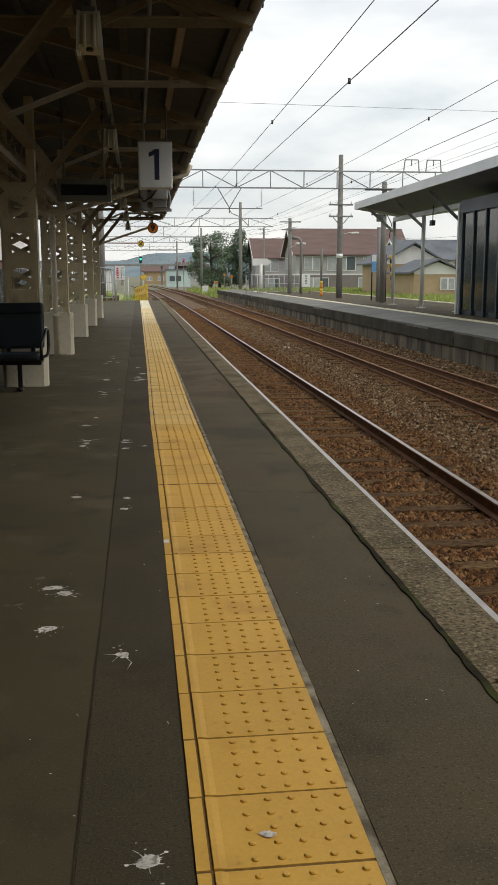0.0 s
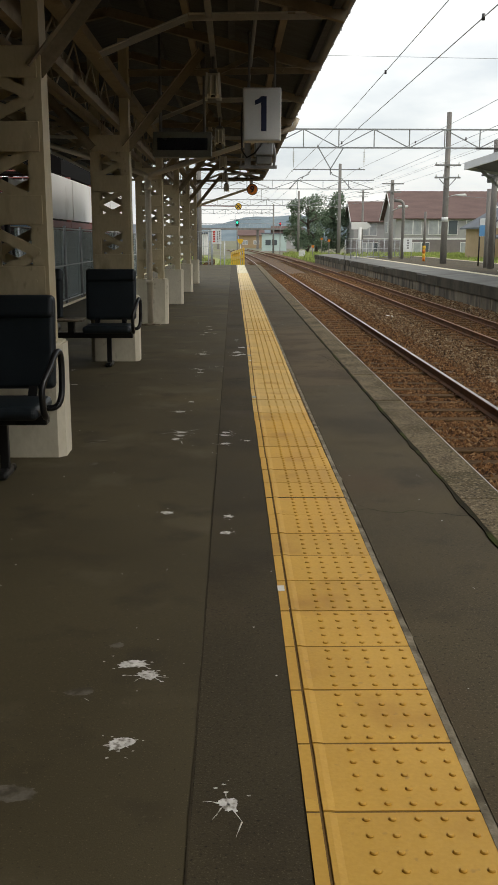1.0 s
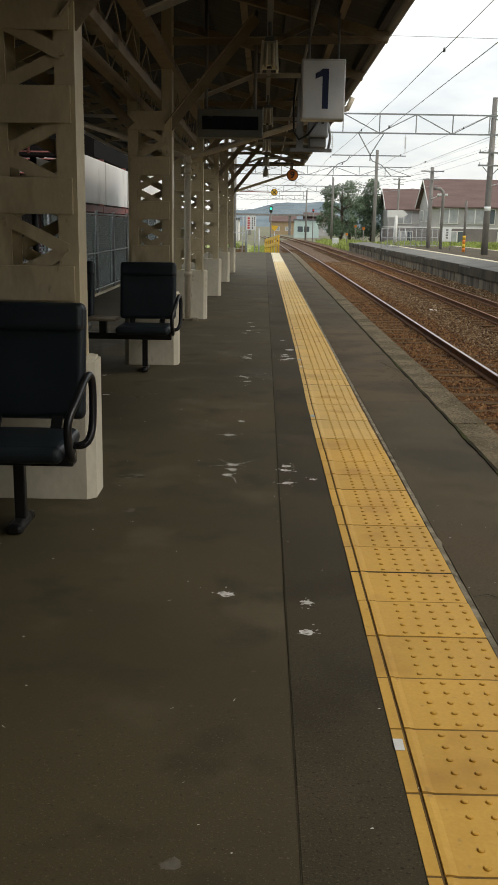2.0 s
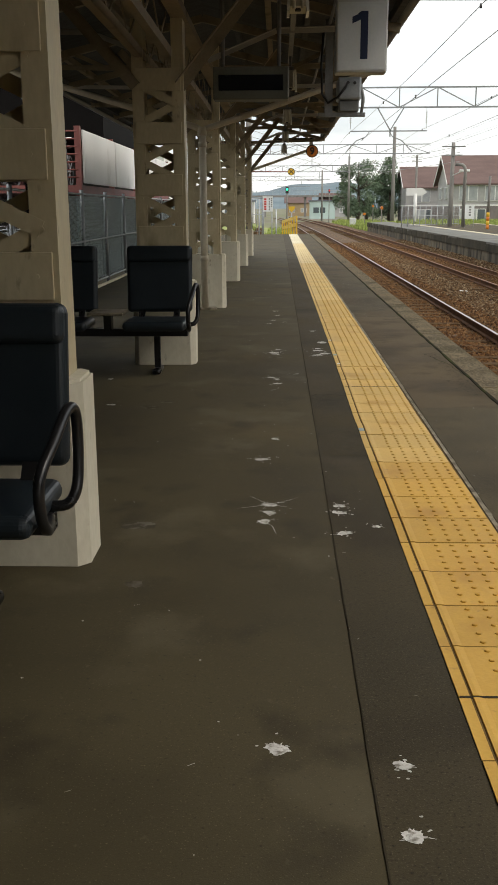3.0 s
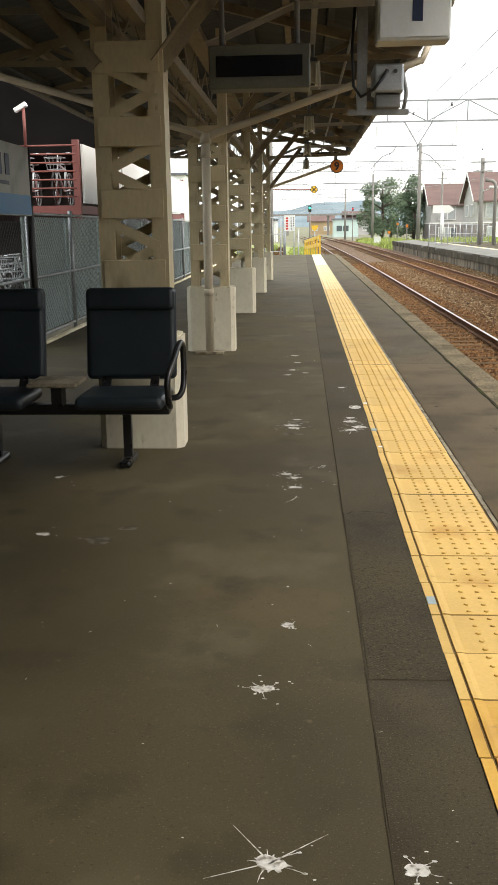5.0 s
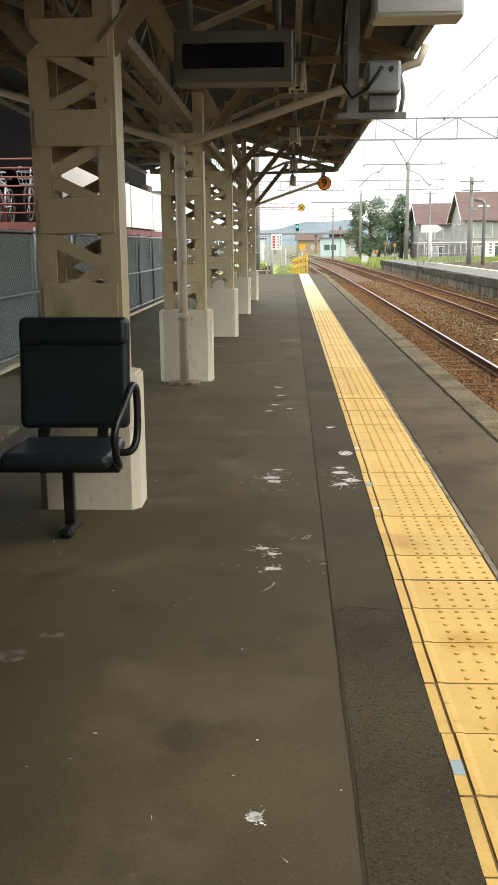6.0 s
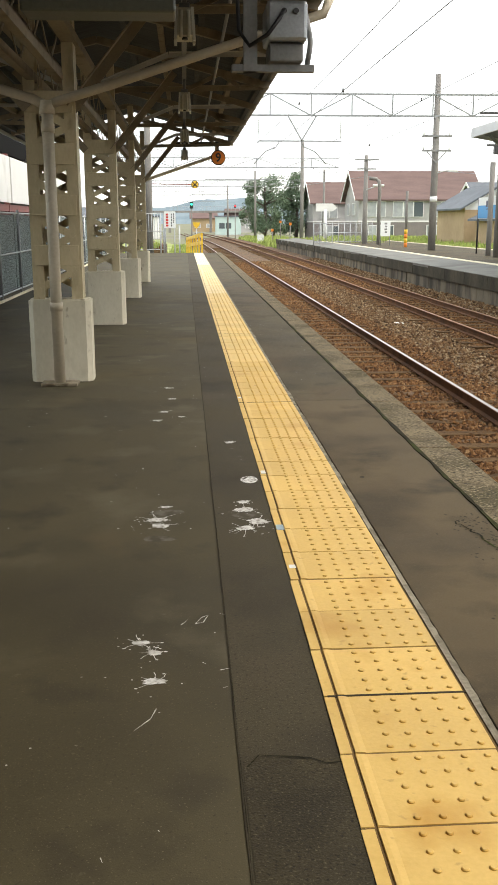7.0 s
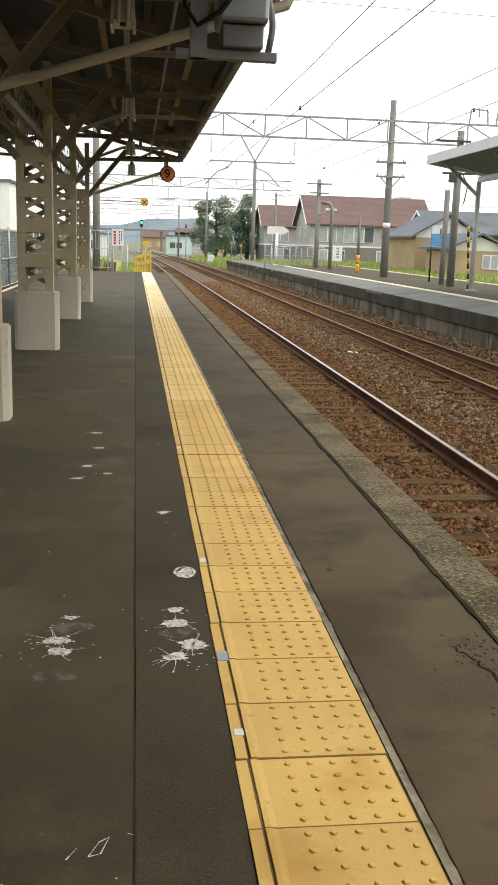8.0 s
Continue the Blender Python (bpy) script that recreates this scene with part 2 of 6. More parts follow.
PANEL = material("green_grey_panel", (0.20, 0.27, 0.265), (0.31, 0.385, 0.38), 1.2, 0.5, spots=((0.21, 0.27, 0.27), 1.5, 0.4))
HILL = material("far_hill", (0.135, 0.185, 0.215), (0.20, 0.25, 0.275), 0.02, 1.0, fine=0.06, spec=0.1)
CLAD = material("dark_blue_cladding", (0.016, 0.024, 0.031), (0.028, 0.038, 0.047), 1, 0.4, spec=0.3)
FARROOF = material("pale_metal_roof", (0.55, 0.57, 0.58), (0.66, 0.68, 0.69), 1, 0.5)
SOFFIT = material("grey_soffit", (0.13, 0.145, 0.16), (0.19, 0.205, 0.22), 1, 0.7)
DROPPING = material("bird_dropping", (0.44, 0.43, 0.40), (0.80, 0.79, 0.76), 22, 0.9, fine=120, spots=((0.22, 0.205, 0.17), 60, 0.44))
COARSE = material("coarse_asphalt", (0.0373, 0.0293, 0.0140), (0.0616, 0.0492, 0.0244), 2.0, 0.8, bump=0.5, fine=170, spec=0.26, spots=((0.0269, 0.0204, 0.0096), 2.5, 0.42), flecks=(((0.0996, 0.0808, 0.0457), 150, 0.35), ((0.0156, 0.0110, 0.0059), 95, 0.38)))
SEAM = material("dirty_seam", (0.028, 0.022, 0.013), (0.052, 0.042, 0.025), 6, 0.95, bump=0.4, fine=80, spec=0.2)
TILEJOINT = material("brown_tile_joint", (0.11, 0.064, 0.024), (0.21, 0.13, 0.050), 4, 0.95, bump=0.4, fine=80, spec=0.2)
SKYBLUE = material("bright_blue_print", (0.03, 0.26, 0.58), (0.05, 0.31, 0.64), 4, 0.45)
MOSS = material("mossy_joint", (0.014, 0.012, 0.008), (0.036, 0.032, 0.018), 5, 0.97, bump=0.8, fine=80, spec=0.08, spots=((0.050, 0.058, 0.018), 3.5, 0.42))
PALESPOT = material("faded_stain", (0.092, 0.082, 0.061), (0.155, 0.142, 0.113), 14, 0.9, spec=0.2, fine=120, spots=((0.066, 0.056, 0.038), 18, 0.5))
FARPAVE = material("pale_grey_concrete", (0.115, 0.112, 0.098), (0.19, 0.188, 0.168), 0.8, 0.75, bump=0.2, fine=20, spots=((0.105, 0.10, 0.085), 0.9, 0.44))
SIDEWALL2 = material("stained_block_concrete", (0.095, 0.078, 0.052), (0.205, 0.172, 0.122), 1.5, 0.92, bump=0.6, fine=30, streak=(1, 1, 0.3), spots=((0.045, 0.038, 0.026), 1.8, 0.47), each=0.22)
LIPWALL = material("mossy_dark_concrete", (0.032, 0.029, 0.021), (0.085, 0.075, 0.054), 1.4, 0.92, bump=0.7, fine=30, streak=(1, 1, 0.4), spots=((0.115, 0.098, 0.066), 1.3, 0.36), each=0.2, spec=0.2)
FARPOST = material("pale_painted_post", (0.42, 0.43, 0.41), (0.55, 0.56, 0.54), 2, 0.5)
GANTRY = material("weathered_gantry_steel", (0.20, 0.215, 0.22), (0.30, 0.315, 0.32), 1.2, 0.6)
EARTHGREEN = material("rough_turf", (0.18, 0.235, 0.052), (0.32, 0.37, 0.115), 0.35, 0.95, bump=0.5, fine=6, spots=((0.20, 0.18, 0.10), 0.3, 0.40))
PATCH = material("brown_asphalt_patch", (0.0765, 0.0549, 0.0259), (0.1119, 0.0825, 0.0427), 1.2, 0.8, bump=0.16, fine=190, spec=0.26, spots=((0.0511, 0.0367, 0.0176), 1.3, 0.44), flecks=(((0.0334, 0.0248, 0.0125), 2.4, 0.37), ((0.1129, 0.0870, 0.0519), 150, 0.33)))
BIKE = material("silver_bicycle_paint", (0.25, 0.26, 0.27), (0.4, 0.41, 0.42), 3, 0.35, metal=0.5, each=0.5)
DISPCASE = material("grey_green_display_case", (0.10, 0.105, 0.085), (0.16, 0.165, 0.135), 3, 0.5)
TILE_WARM = material("warm_yellow_tile", (0.575, 0.395, 0.128), (0.68, 0.480, 0.175), 2.5, 0.6, bump=0.1, fine=90, each=0.06)
TILE_MID = material("pale_yellow_tile", (0.63, 0.48, 0.22), (0.74, 0.59, 0.31), 2.5, 0.6, bump=0.1, fine=90, each=0.06)
TAPE_WHITE = material("white_tape", (0.62, 0.62, 0.6), (0.72, 0.72, 0.70), 6, 0.6)
TAPE_BLUE = material("pale_blue_tape", (0.25, 0.33, 0.38), (0.33, 0.42, 0.47), 6, 0.6)
DARKWALL2 = material("plain_dark_wall", (0.05, 0.045, 0.04), (0.09, 0.08, 0.07), 1.2, 0.9)
LIGHTSTEEL = material("pale_galvanised_angle", (0.42, 0.41, 0.38), (0.55, 0.54, 0.50), 4, 0.5)
CURTAIN = material("window_curtain", (0.30, 0.32, 0.33), (0.44, 0.46, 0.46), 2, 0.5)
# cream steel in a darker tone: the dimness under the roof is painted in
CANOPYSTEEL = material("dimmed_cream_steel", (0.2310, 0.1930, 0.1306), (0.3570, 0.2980, 0.2042), 3, 0.7, bump=0.15, fine=50, spots=((0.1155, 0.0920, 0.0607), 3, 0.36))
GREENLIGHT = glowing("green_signal", (0.02, 0.75, 0.45), 1.5)
REDLIGHT = glowing("red_signal", (0.9, 0.02, 0.03), 1.6)
GLASS = bpy.data.materials.new("window_glass")
GLASS.use_nodes = True
gb = GLASS.node_tree.nodes["Principled BSDF"]
gb.inputs["Base Color"].default_value, gb.inputs["Roughness"].default_value, gb.inputs["Specular IOR Level"].default_value = (0.10, 0.12, 0.13, 1), 0.06, 0.8

DARKPANE = bpy.data.materials.new("dark_window_glass")
DARKPANE.use_nodes = True
gb = DARKPANE.node_tree.nodes["Principled BSDF"]
gb.inputs["Base Color"].default_value, gb.inputs["Roughness"].default_value, gb.inputs["Specular IOR Level"].default_value = (0.012, 0.020, 0.026, 1), 0.10, 0.30


# ---- building helpers ----
def box(bm, x0, x1, y0, y1, z0, z1, bevel=0.0, rounds=2):
    if bevel <= 0:
        v = [bm.verts.new(p) for p in ((x0, y0, z0), (x1, y0, z0), (x1, y1, z0), (x0, y1, z0), (x0, y0, z1), (x1, y0, z1), (x1, y1, z1), (x0, y1, z1))]
        for f in ((3, 2, 1, 0), (4, 5, 6, 7), (0, 1, 5, 4), (1, 2, 6, 5), (2, 3, 7, 6), (3, 0, 4, 7)):
            bm.faces.new([v[i] for i in f])
        return
    sub = bmesh.new()
    box(sub, x0, x1, y0, y1, z0, z1)
    bmesh.ops.bevel(sub, geom=sub.edges[:], offset=bevel, segments=rounds, affect="EDGES", profile=0.5)
    absorb(bm, sub)


def absorb(bm, sub):
    seen = {v: bm.verts.new(v.co) for v in sub.verts}
    for f in sub.faces:
        bm.faces.new([seen[v] for v in f.verts])
    sub.free()


def beam(bm, p, q, w, h):
    """A bar of width w and height h from p to q."""
    p, q = Vector(p), Vector(q)
    d = (q - p).normalized()
    side = d.cross(Vector((0, 0, 1)))
    side = side.normalized() if side.length > 1e-4 else Vector((1, 0, 0))
    up = side.cross(d)
    v = [bm.verts.new(e + side * (a * w / 2) + up * (b * h / 2)) for e in (p, q) for a, b in ((-1, -1), (1, -1), (1, 1), (-1, 1))]
    for f in ((3, 2, 1, 0), (4, 5, 6, 7), (0, 1, 5, 4), (1, 2, 6, 5), (2, 3, 7, 6), (3, 0, 4, 7)):
        bm.faces.new([v[i] for i in f])


def angle_bar(bm, p, q, w, t=0.008):
    """An angle iron: two flanges at right angles."""
    p, q = Vector(p), Vector(q)
    d = (q - p).normalized()
    side = d.cross(Vector((0, 0, 1)))
    side = side.normalized() if side.length > 1e-4 else Vector((1, 0, 0))
    up = side.cross(d)
    beam(bm, p + up * (w / 2), q + up * (w / 2), w, t)
    beam(bm, p - side * (w / 2 - t / 2), q - side * (w / 2 - t / 2), t, w)


def tube(bm, p, q, r, seg=10, r2=None, caps=True):
    p, q = Vector(p), Vector(q)
    r2 = r if r2 is None else r2
    m = (q - p).to_track_quat("Z", "Y").to_matrix()
    ring = [[bm.verts.new(e + m @ Vector((s * math.cos(2 * math.pi * i / seg), s * math.sin(2 * math.pi * i / seg), 0))) for i in range(seg)] for e, s in ((p, r), (q, r2))]
    for i in range(seg):
        bm.faces.new((ring[0][i], ring[0][(i + 1) % seg], ring[1][(i + 1) % seg], ring[1][i])).smooth = True
    if caps:
        bm.faces.new(ring[0][::-1])
        bm.faces.new(ring[1])


def hose(bm, pts, r, seg=8):
    """A round tube along a path, its rings carried on without twist."""
    pts = [Vector(p) for p in pts]
    ahead = [(pts[min(i + 1, len(pts) - 1)] - pts[max(i - 1, 0)]).normalized() for i in range(len(pts))]
    side = ahead[0].orthogonal().normalized()
    rings = []
    for p, d in zip(pts, ahead):
        side = (side - d * side.dot(d)).normalized()
        up = d.cross(side)
        rings.append([bm.verts.new(p + (side * math.cos(2 * math.pi * k / seg) + up * math.sin(2 * math.pi * k / seg)) * r) for k in range(seg)])
    for m, n in zip(rings, rings[1:]):
        for k in range(seg):
            bm.faces.new((m[k], m[(k + 1) % seg], n[(k + 1) % seg], n[k])).smooth = True
    bm.faces.new(rings[0][::-1])
    bm.faces.new(rings[-1])


def bend(a, corner, b, r, n=6):
    """Points of a rounded corner between two straight runs."""
    a, c, b = Vector(a), Vector(corner), Vector(b)
    s, e = c + (a - c).normalized() * r, c + (b - c).normalized() * r
    return [(s * (1 - t) ** 2 + c * 2 * t * (1 - t) + e * t * t) for t in [i / n for i in range(n + 1)]]


def mesh_of(name, bm, mat):
    me = bpy.data.meshes.new(name)
    bmesh.ops.recalc_face_normals(bm, faces=bm.faces)
    bm.to_mesh(me)
    bm.free()
    me.materials.append(mat)
    return me


def part(name, bm, mat, parent=None, label="", at=None):
    ob = new(name, mesh_of(name, bm, mat))
    if parent is not None:
        ob.parent = parent
    if at is not None:
        ob.matrix_basis = at
    if label:
        tagged(ob, label)
    return ob


def piece(name, me, parent, at, label=""):
    ob = new(name, me)
    ob.parent = parent
    ob.matrix_basis = at
    if label:
        tagged(ob, label)
    return ob


def thing(name, at, label, category, group="", kind=""):
    ob = new(name)
    ob.empty_display_size = 0.1
    ob.matrix_basis = at if isinstance(at, Matrix) else Matrix.Translation(at)
    return tagged(ob, label, category, group, kind)


def setting(name, bm, mat, label, category):
    return tagged(part(name, bm, mat), label, category, kind="structure")


def lettering(name, text, size, mat, parent, at, depth=0.002, bold=0.0):
    cu = bpy.data.curves.new(name, "FONT")
    cu.body, cu.size, cu.align_x, cu.align_y, cu.extrude, cu.offset = text, size, "CENTER", "CENTER", depth, bold
    tmp = bpy.data.objects.new(name, cu)
    scene.collection.objects.link(tmp)
    dg = bpy.context.evaluated_depsgraph_get()
    me = bpy.data.meshes.new_from_object(tmp.evaluated_get(dg))
    bpy.data.objects.remove(tmp)
    me.materials.clear()
    me.materials.append(mat)
    return piece(name, me, parent, at)


def grid_sheet(name, x0, x1, y0, y1, step, height):
    xs, ys = np.linspace(x0, x1, max(2, round((x1 - x0) / step) + 1)), np.linspace(y0, y1, max(2, round((y1 - y0) / step) + 1))
    nx, ny = len(xs), len(ys)
    v = [(x, y, height(x, y)) for y in ys for x in xs]
    f = [(j * nx + i, j * nx + i + 1, (j + 1) * nx + i + 1, (j + 1) * nx + i) for j in range(ny - 1) for i in range(nx - 1)]
    me = bpy.data.meshes.new(name)
    me.from_pydata(v, [], f)
    return me


def veer(y):
    """How far the line has drifted aside at y: straight by the platforms, then a wide bend."""
    return -max(0.0, y - 45.0) ** 2 / 6500.0


# ---- ground, track bed, platforms ----
END = 49.0
bm = bmesh.new()
for a, b, c, d in ((-2500, 2500, -300, 4000),):
    bm.faces.new([bm.verts.new(p) for p in ((a, c, -1.12), (b, c, -1.12), (b, d, -1.12), (a, d, -1.12))])
setting("ground", bm, EARTH, "grassy earth ground stretching away behind the station", "ground")

rng = random.Random(4)


def bed_height(x, y):
    n1 = noise.noise((x * 1.3, y * 1.3, 0.0)) * 0.035 + noise.noise((x * 6, y * 6, 3.0)) * 0.018
    hump = 0.05 * math.exp(-((x - 4.22) / 0.55) ** 2)
    rise = 0.07 * min(1.0, max(0.0, (x - 4.4) / 0.8)) + 0.17 * min(1.0, max(0.0, (x - 6.45) / 0.7))
    return -0.985 + hump + rise + n1


me = grid_sheet("track_bed", 1.22, 7.34, -8, 150, 0.16, bed_height)
for v in me.vertices:
    v.co.x += veer(v.co.y)
me.materials.append(BED)
tagged(new("track_bed", me), "brown rust-stained ballast bed between the two platforms", "ballast", kind="structure")


def scatter(name, mat, count, zone, size, seed, label, mid=None):
    """Loose angular stones in one mesh."""
    r = np.random.RandomState(seed)
    x0, x1, y0, y1 = zone
    base = np.array([(1, 0, 0), (-1, 0, 0), (0, 1, 0), (0, -1, 0), (0, 0, 0.8), (0, 0, -0.8)], float)
    tri = np.array([(0, 2, 4), (2, 1, 4), (1, 3, 4), (3, 0, 4), (2, 0, 5), (1, 2, 5), (3, 1, 5), (0, 3, 5)])
    ys = y0 + (y1 - y0) * r.rand(count) ** 1.6
    xs = x0 + (x1 - x0) * r.rand(count)
    vs = []
    for x, y in zip(xs, ys):
        over = abs((y + 3.0 + 0.305) % 0.61 - 0.305)
        if mid and abs(x - mid) < 1.05 and over < 0.10 and r.rand() < 0.8:
            y += 0.2 * (1 if r.rand() < 0.5 else -1)
        s = size * (0.55 + 0.9 * r.rand()) * (1 + max(0, y - 25) * 0.012)
        p = base * (s * (0.7 + 0.6 * r.rand(6, 1)))
        a = r.rand() * 6.28
        c, d = math.cos(a), math.sin(a)
        tilt = r.rand() - 0.5
        px, py = p[:, 0] * c - p[:, 1] * d, p[:, 0] * d + p[:, 1] * c
        vs.append(np.stack([px + x + veer(y), py + y, p[:, 2] + px * tilt + bed_height(x, y) + s * 0.25], 1))
    v = np.concatenate(vs)
    f = (tri[None] + 6 * np.arange(count)[:, None, None]).reshape(-1, 3)
    me = bpy.data.meshes.new(name)
    me.from_pydata(v.tolist(), [], f.tolist())
    me.materials.append(mat)
    return tagged(new(name, me), label, "gravel", kind="stuff")


scatter("ballast_stones", STONE_GREY, 36000, (3.85, 5.05, 3, 62), 0.027, 1, "loose grey-brown angular ballast stones between the tracks")
scatter("ballast_stones", STONE_RUST, 96000, (1.30, 3.95, 3, 62), 0.0255, 2, "rust-brown ballast stones among the sleepers", 2.645)
scatter("ballast_stones", STONE_RUST, 42000, (4.9, 6.6, 5, 62), 0.027, 3, "rust-brown ballast stones under the second track", 5.87)
scatter("ballast_stones", STONE_GREY, 20000, (6.4, 7.30, 5, 62), 0.030, 5, "grey ballast stones below the opposite platform")

# rails and sleepers
HEAD = -0.81
section = [(-0.0615, 0), (0.0615, 0), (0.0615, 0.012), (0.010, 0.028), (0.008, 0.105), (0.0325, 0.117), (0.0325, 0.136), (0.026, 0.140), (-0.026, 0.140), (-0.0325, 0.136), (-0.0325, 0.117), (-0.008, 0.105), (-0.010, 0.028), (-0.0615, 0.012)]
STEPS = [-10, 10, 30, 45, 55, 65, 75, 90, 110, 135, 165, 200]


def rail_mesh(x, head):
    v, f = [], []
    for y in STEPS:
        v += [(x + veer(y) + a, y, HEAD - 0.14 + b) for a, b in section]
    n = len(section)
    for s in range(len(STEPS) - 1):
        for i in range(n):
            j = (i + 1) % n
            f.append((s * n + i, s * n + j, (s + 1) * n + j, (s + 1) * n + i))
    me = bpy.data.meshes.new("rail")
    me.from_pydata(v, [], f)
    me.materials.append(RAIL)
    me.materials.append(head)
    for k, p in enumerate(me.polygons):
        if k % n == 7:
            p.material_index = 1
    return me


bm = bmesh.new()
box(bm, -1.05, 1.05, -0.10, 0.10, -0.14, 0.0, 0.012)
sleeper_mesh = mesh_of("sleeper", bm, SLEEPER)
bm = bmesh.new()
box(bm, -0.10, 0.10, -0.07, 0.07, 0.0, 0.012)
for sx in (-0.08, 0.08):
    tube(bm, (sx, 0.03 * (1 if sx > 0 else -1), 0.01), (sx, 0.03 * (1 if sx > 0 else -1), 0.04), 0.013, 6)
plate_mesh = mesh_of("tie_plate", bm, RAIL)
for mid, lift, head, words in ((2.645, 0.0, RAILHEAD, "railway track with polished steel rails on rust-stained sleepers"), (5.87, 0.07, RAILHEAD_DULL, "railway track with dull rusty rails on brown sleepers")):
    track = thing("railway_track", (0, 0, 0), words, "railway track", "tracks between the platforms", "structure")
    for off in (-0.566, 0.566):
        piece("rail", rail_mesh(mid + off, head), track, Matrix.Translation((0, 0, lift)))
    y, k = -3.0, 0
    while y < 95:
        s = piece("sleeper", sleeper_mesh, track, pose(mid + veer(y) + rng.uniform(-0.03, 0.03), y, HEAD - 0.152 + lift + rng.uniform(-0.008, 0.004), 0, 0, rng.uniform(-1, 1)))
        if 2 < y < 26:
            for off in (-0.566, 0.566):
                piece("tie_plate", plate_mesh, s, Matrix.Translation((off, 0, 0.001)))
        y += 0.61

# the platform with the walk
bm = bmesh.new()
box(bm, -3.75, 1.20, -8, END, -1.1, -0.06)
setting("platform", bm, SIDEWALL, "concrete body of the station platform", "platform")


def paving(name, x0, x1, mat, label, rough=0.006, step=0.25):
    me = grid_sheet(name, x0, x1, -8, END - 0.02, step, lambda x, y: 0.0)
    n = len(me.vertices)
    for v in me.vertices:
        v.co.z = noise.noise((v.co.x * 0.9, v.co.y * 0.5, 2.0)) * rough
    me.materials.append(mat)
    ob = tagged(new(name, me), label, "pavement", kind="structure")
    so = ob.modifiers.new("thick", "SOLIDIFY")
    so.thickness, so.offset = 0.058, -1
    return ob


paving("pavement", -3.745, -0.272, ASPHALT, "worn dark asphalt platform surface with stains", 0.004)
paving("pavement", -0.267, -0.0005, ASPHALT_DARK, "rough dark asphalt strip beside the tactile tiles", 0.003, 0.129)
paving("pavement", 0.432, 0.980, ASPHALT_EDGE, "grey asphalt strip along the platform edge", 0.004, 0.135)


def ragged(name, left, right, z, jitter, mat, label, category):
    """A strip with uneven edges along the platform."""
    vs, fs = [], []
    n = int((END + 7) / 0.05)
    for i in range(n):
        y = -8 + 0.05 * i
        w = noise.noise((y * 3.1, left * 9, 1.0)) + 0.6 * noise.noise((y * 11.0, left * 9, 4.0))
        q = noise.noise((y * 2.3, right * 9, 7.0)) + 0.6 * noise.noise((y * 13.0, right * 9, 2.0))
        vs += [(left + jitter[0] * w, y, z), (right + jitter[1] * q, y, z)]
    for i in range(n - 1):
        fs.append((2 * i, 2 * i + 1, 2 * i + 3, 2 * i + 2))
    me = bpy.data.meshes.new(name)
    me.from_pydata(vs, [], fs)
    me.materials.append(mat)
    ob = tagged(new(name, me), label, category, kind="structure")
    so = ob.modifiers.new("thick", "SOLIDIFY")
    so.thickness, so.offset = 0.03, -1
    return ob


ragged("moss_line", 0.974, 0.996, 0.0062, (0.016, 0.008), MOSS, "dark moss and dirt grown along the coping joint", "moss")
ragged("moss_line", -0.2725, -0.2680, 0.0026, (0.002, 0.002), SEAM, "dirt-filled seam between two asphalt surfaces", "joint")
bm = bmesh.new()
box(bm, 0.40, 0.433, -8, END - 0.02, -0.05, -0.004)
setting("mortar_bed", bm, MORTAR, "mortar bed under the tile edge", "mortar")
ragged("mortar_edge", 0.405, 0.423, 0.0050, (0.0, 0.018), MORTAR, "pale crumbling mortar edge beside the yellow tiles", "mortar")
bm = bmesh.new()
box(bm, 0.95, 1.0, -8, END - 0.02, -0.05, -0.008)
box(bm, -0.29, -0.25, -8, END - 0.02, -0.05, -0.004)
setting("pavement_joint", bm, MOSS, "dark mossy joint in the platform paving", "joint")

# coping blocks
coping = thing("platform_coping", (0, 0, 0), "rough exposed-aggregate concrete coping along the platform edge", "coping", "", "structure")
bm = bmesh.new()
box(bm, 0.99, 1.228, 0.006, 1.494, -0.30, 0.004, 0.008)
coping_mesh = mesh_of("coping_block", bm, COPING)
for k in range(38):
    piece("coping_block", coping_mesh, coping, pose(rng.uniform(-0.004, 0.004), -7.6 + 1.5 * k, rng.uniform(-0.003, 0.003)))

# tactile tiles
strip = thing("tactile_strip", (0, 0, 0), "yellow tactile paving tiles with raised dots along the platform", "tactile paving", "", "structure")


def tile_mesh(mat, dots=True):
    bm = bmesh.new()
    box(bm, 0.0, 0.031, 0.004, 0.296, -0.05, 0.004)
    box(bm, 0.0385, 0.406, 0.004, 0.296, -0.05, 0.004)
    # a low ridge that slopes down towards the dots
    v = [bm.verts.new((x, y, z)) for y in (0.0045, 0.2955) for x, z in ((0.0385, 0.0035), (0.0395, 0.0068), (0.052, 0.0068), (0.070, 0.0038))]
    for f in ((0, 1, 2, 3), (7, 6, 5, 4), (0, 4, 5, 1), (1, 5, 6, 2), (2, 6, 7, 3)):
        bm.faces.new([v[i] for i in f])
    for i in range(5 if dots else 0):
        for j in range(5):
            tube(bm, (0.135 + i * 0.060, 0.030 + j * 0.060, 0.0035), (0.135 + i * 0.060, 0.030 + j * 0.060, 0.0095), 0.0100, 8, 0.0066)
    return mesh_of("tile", bm, mat)


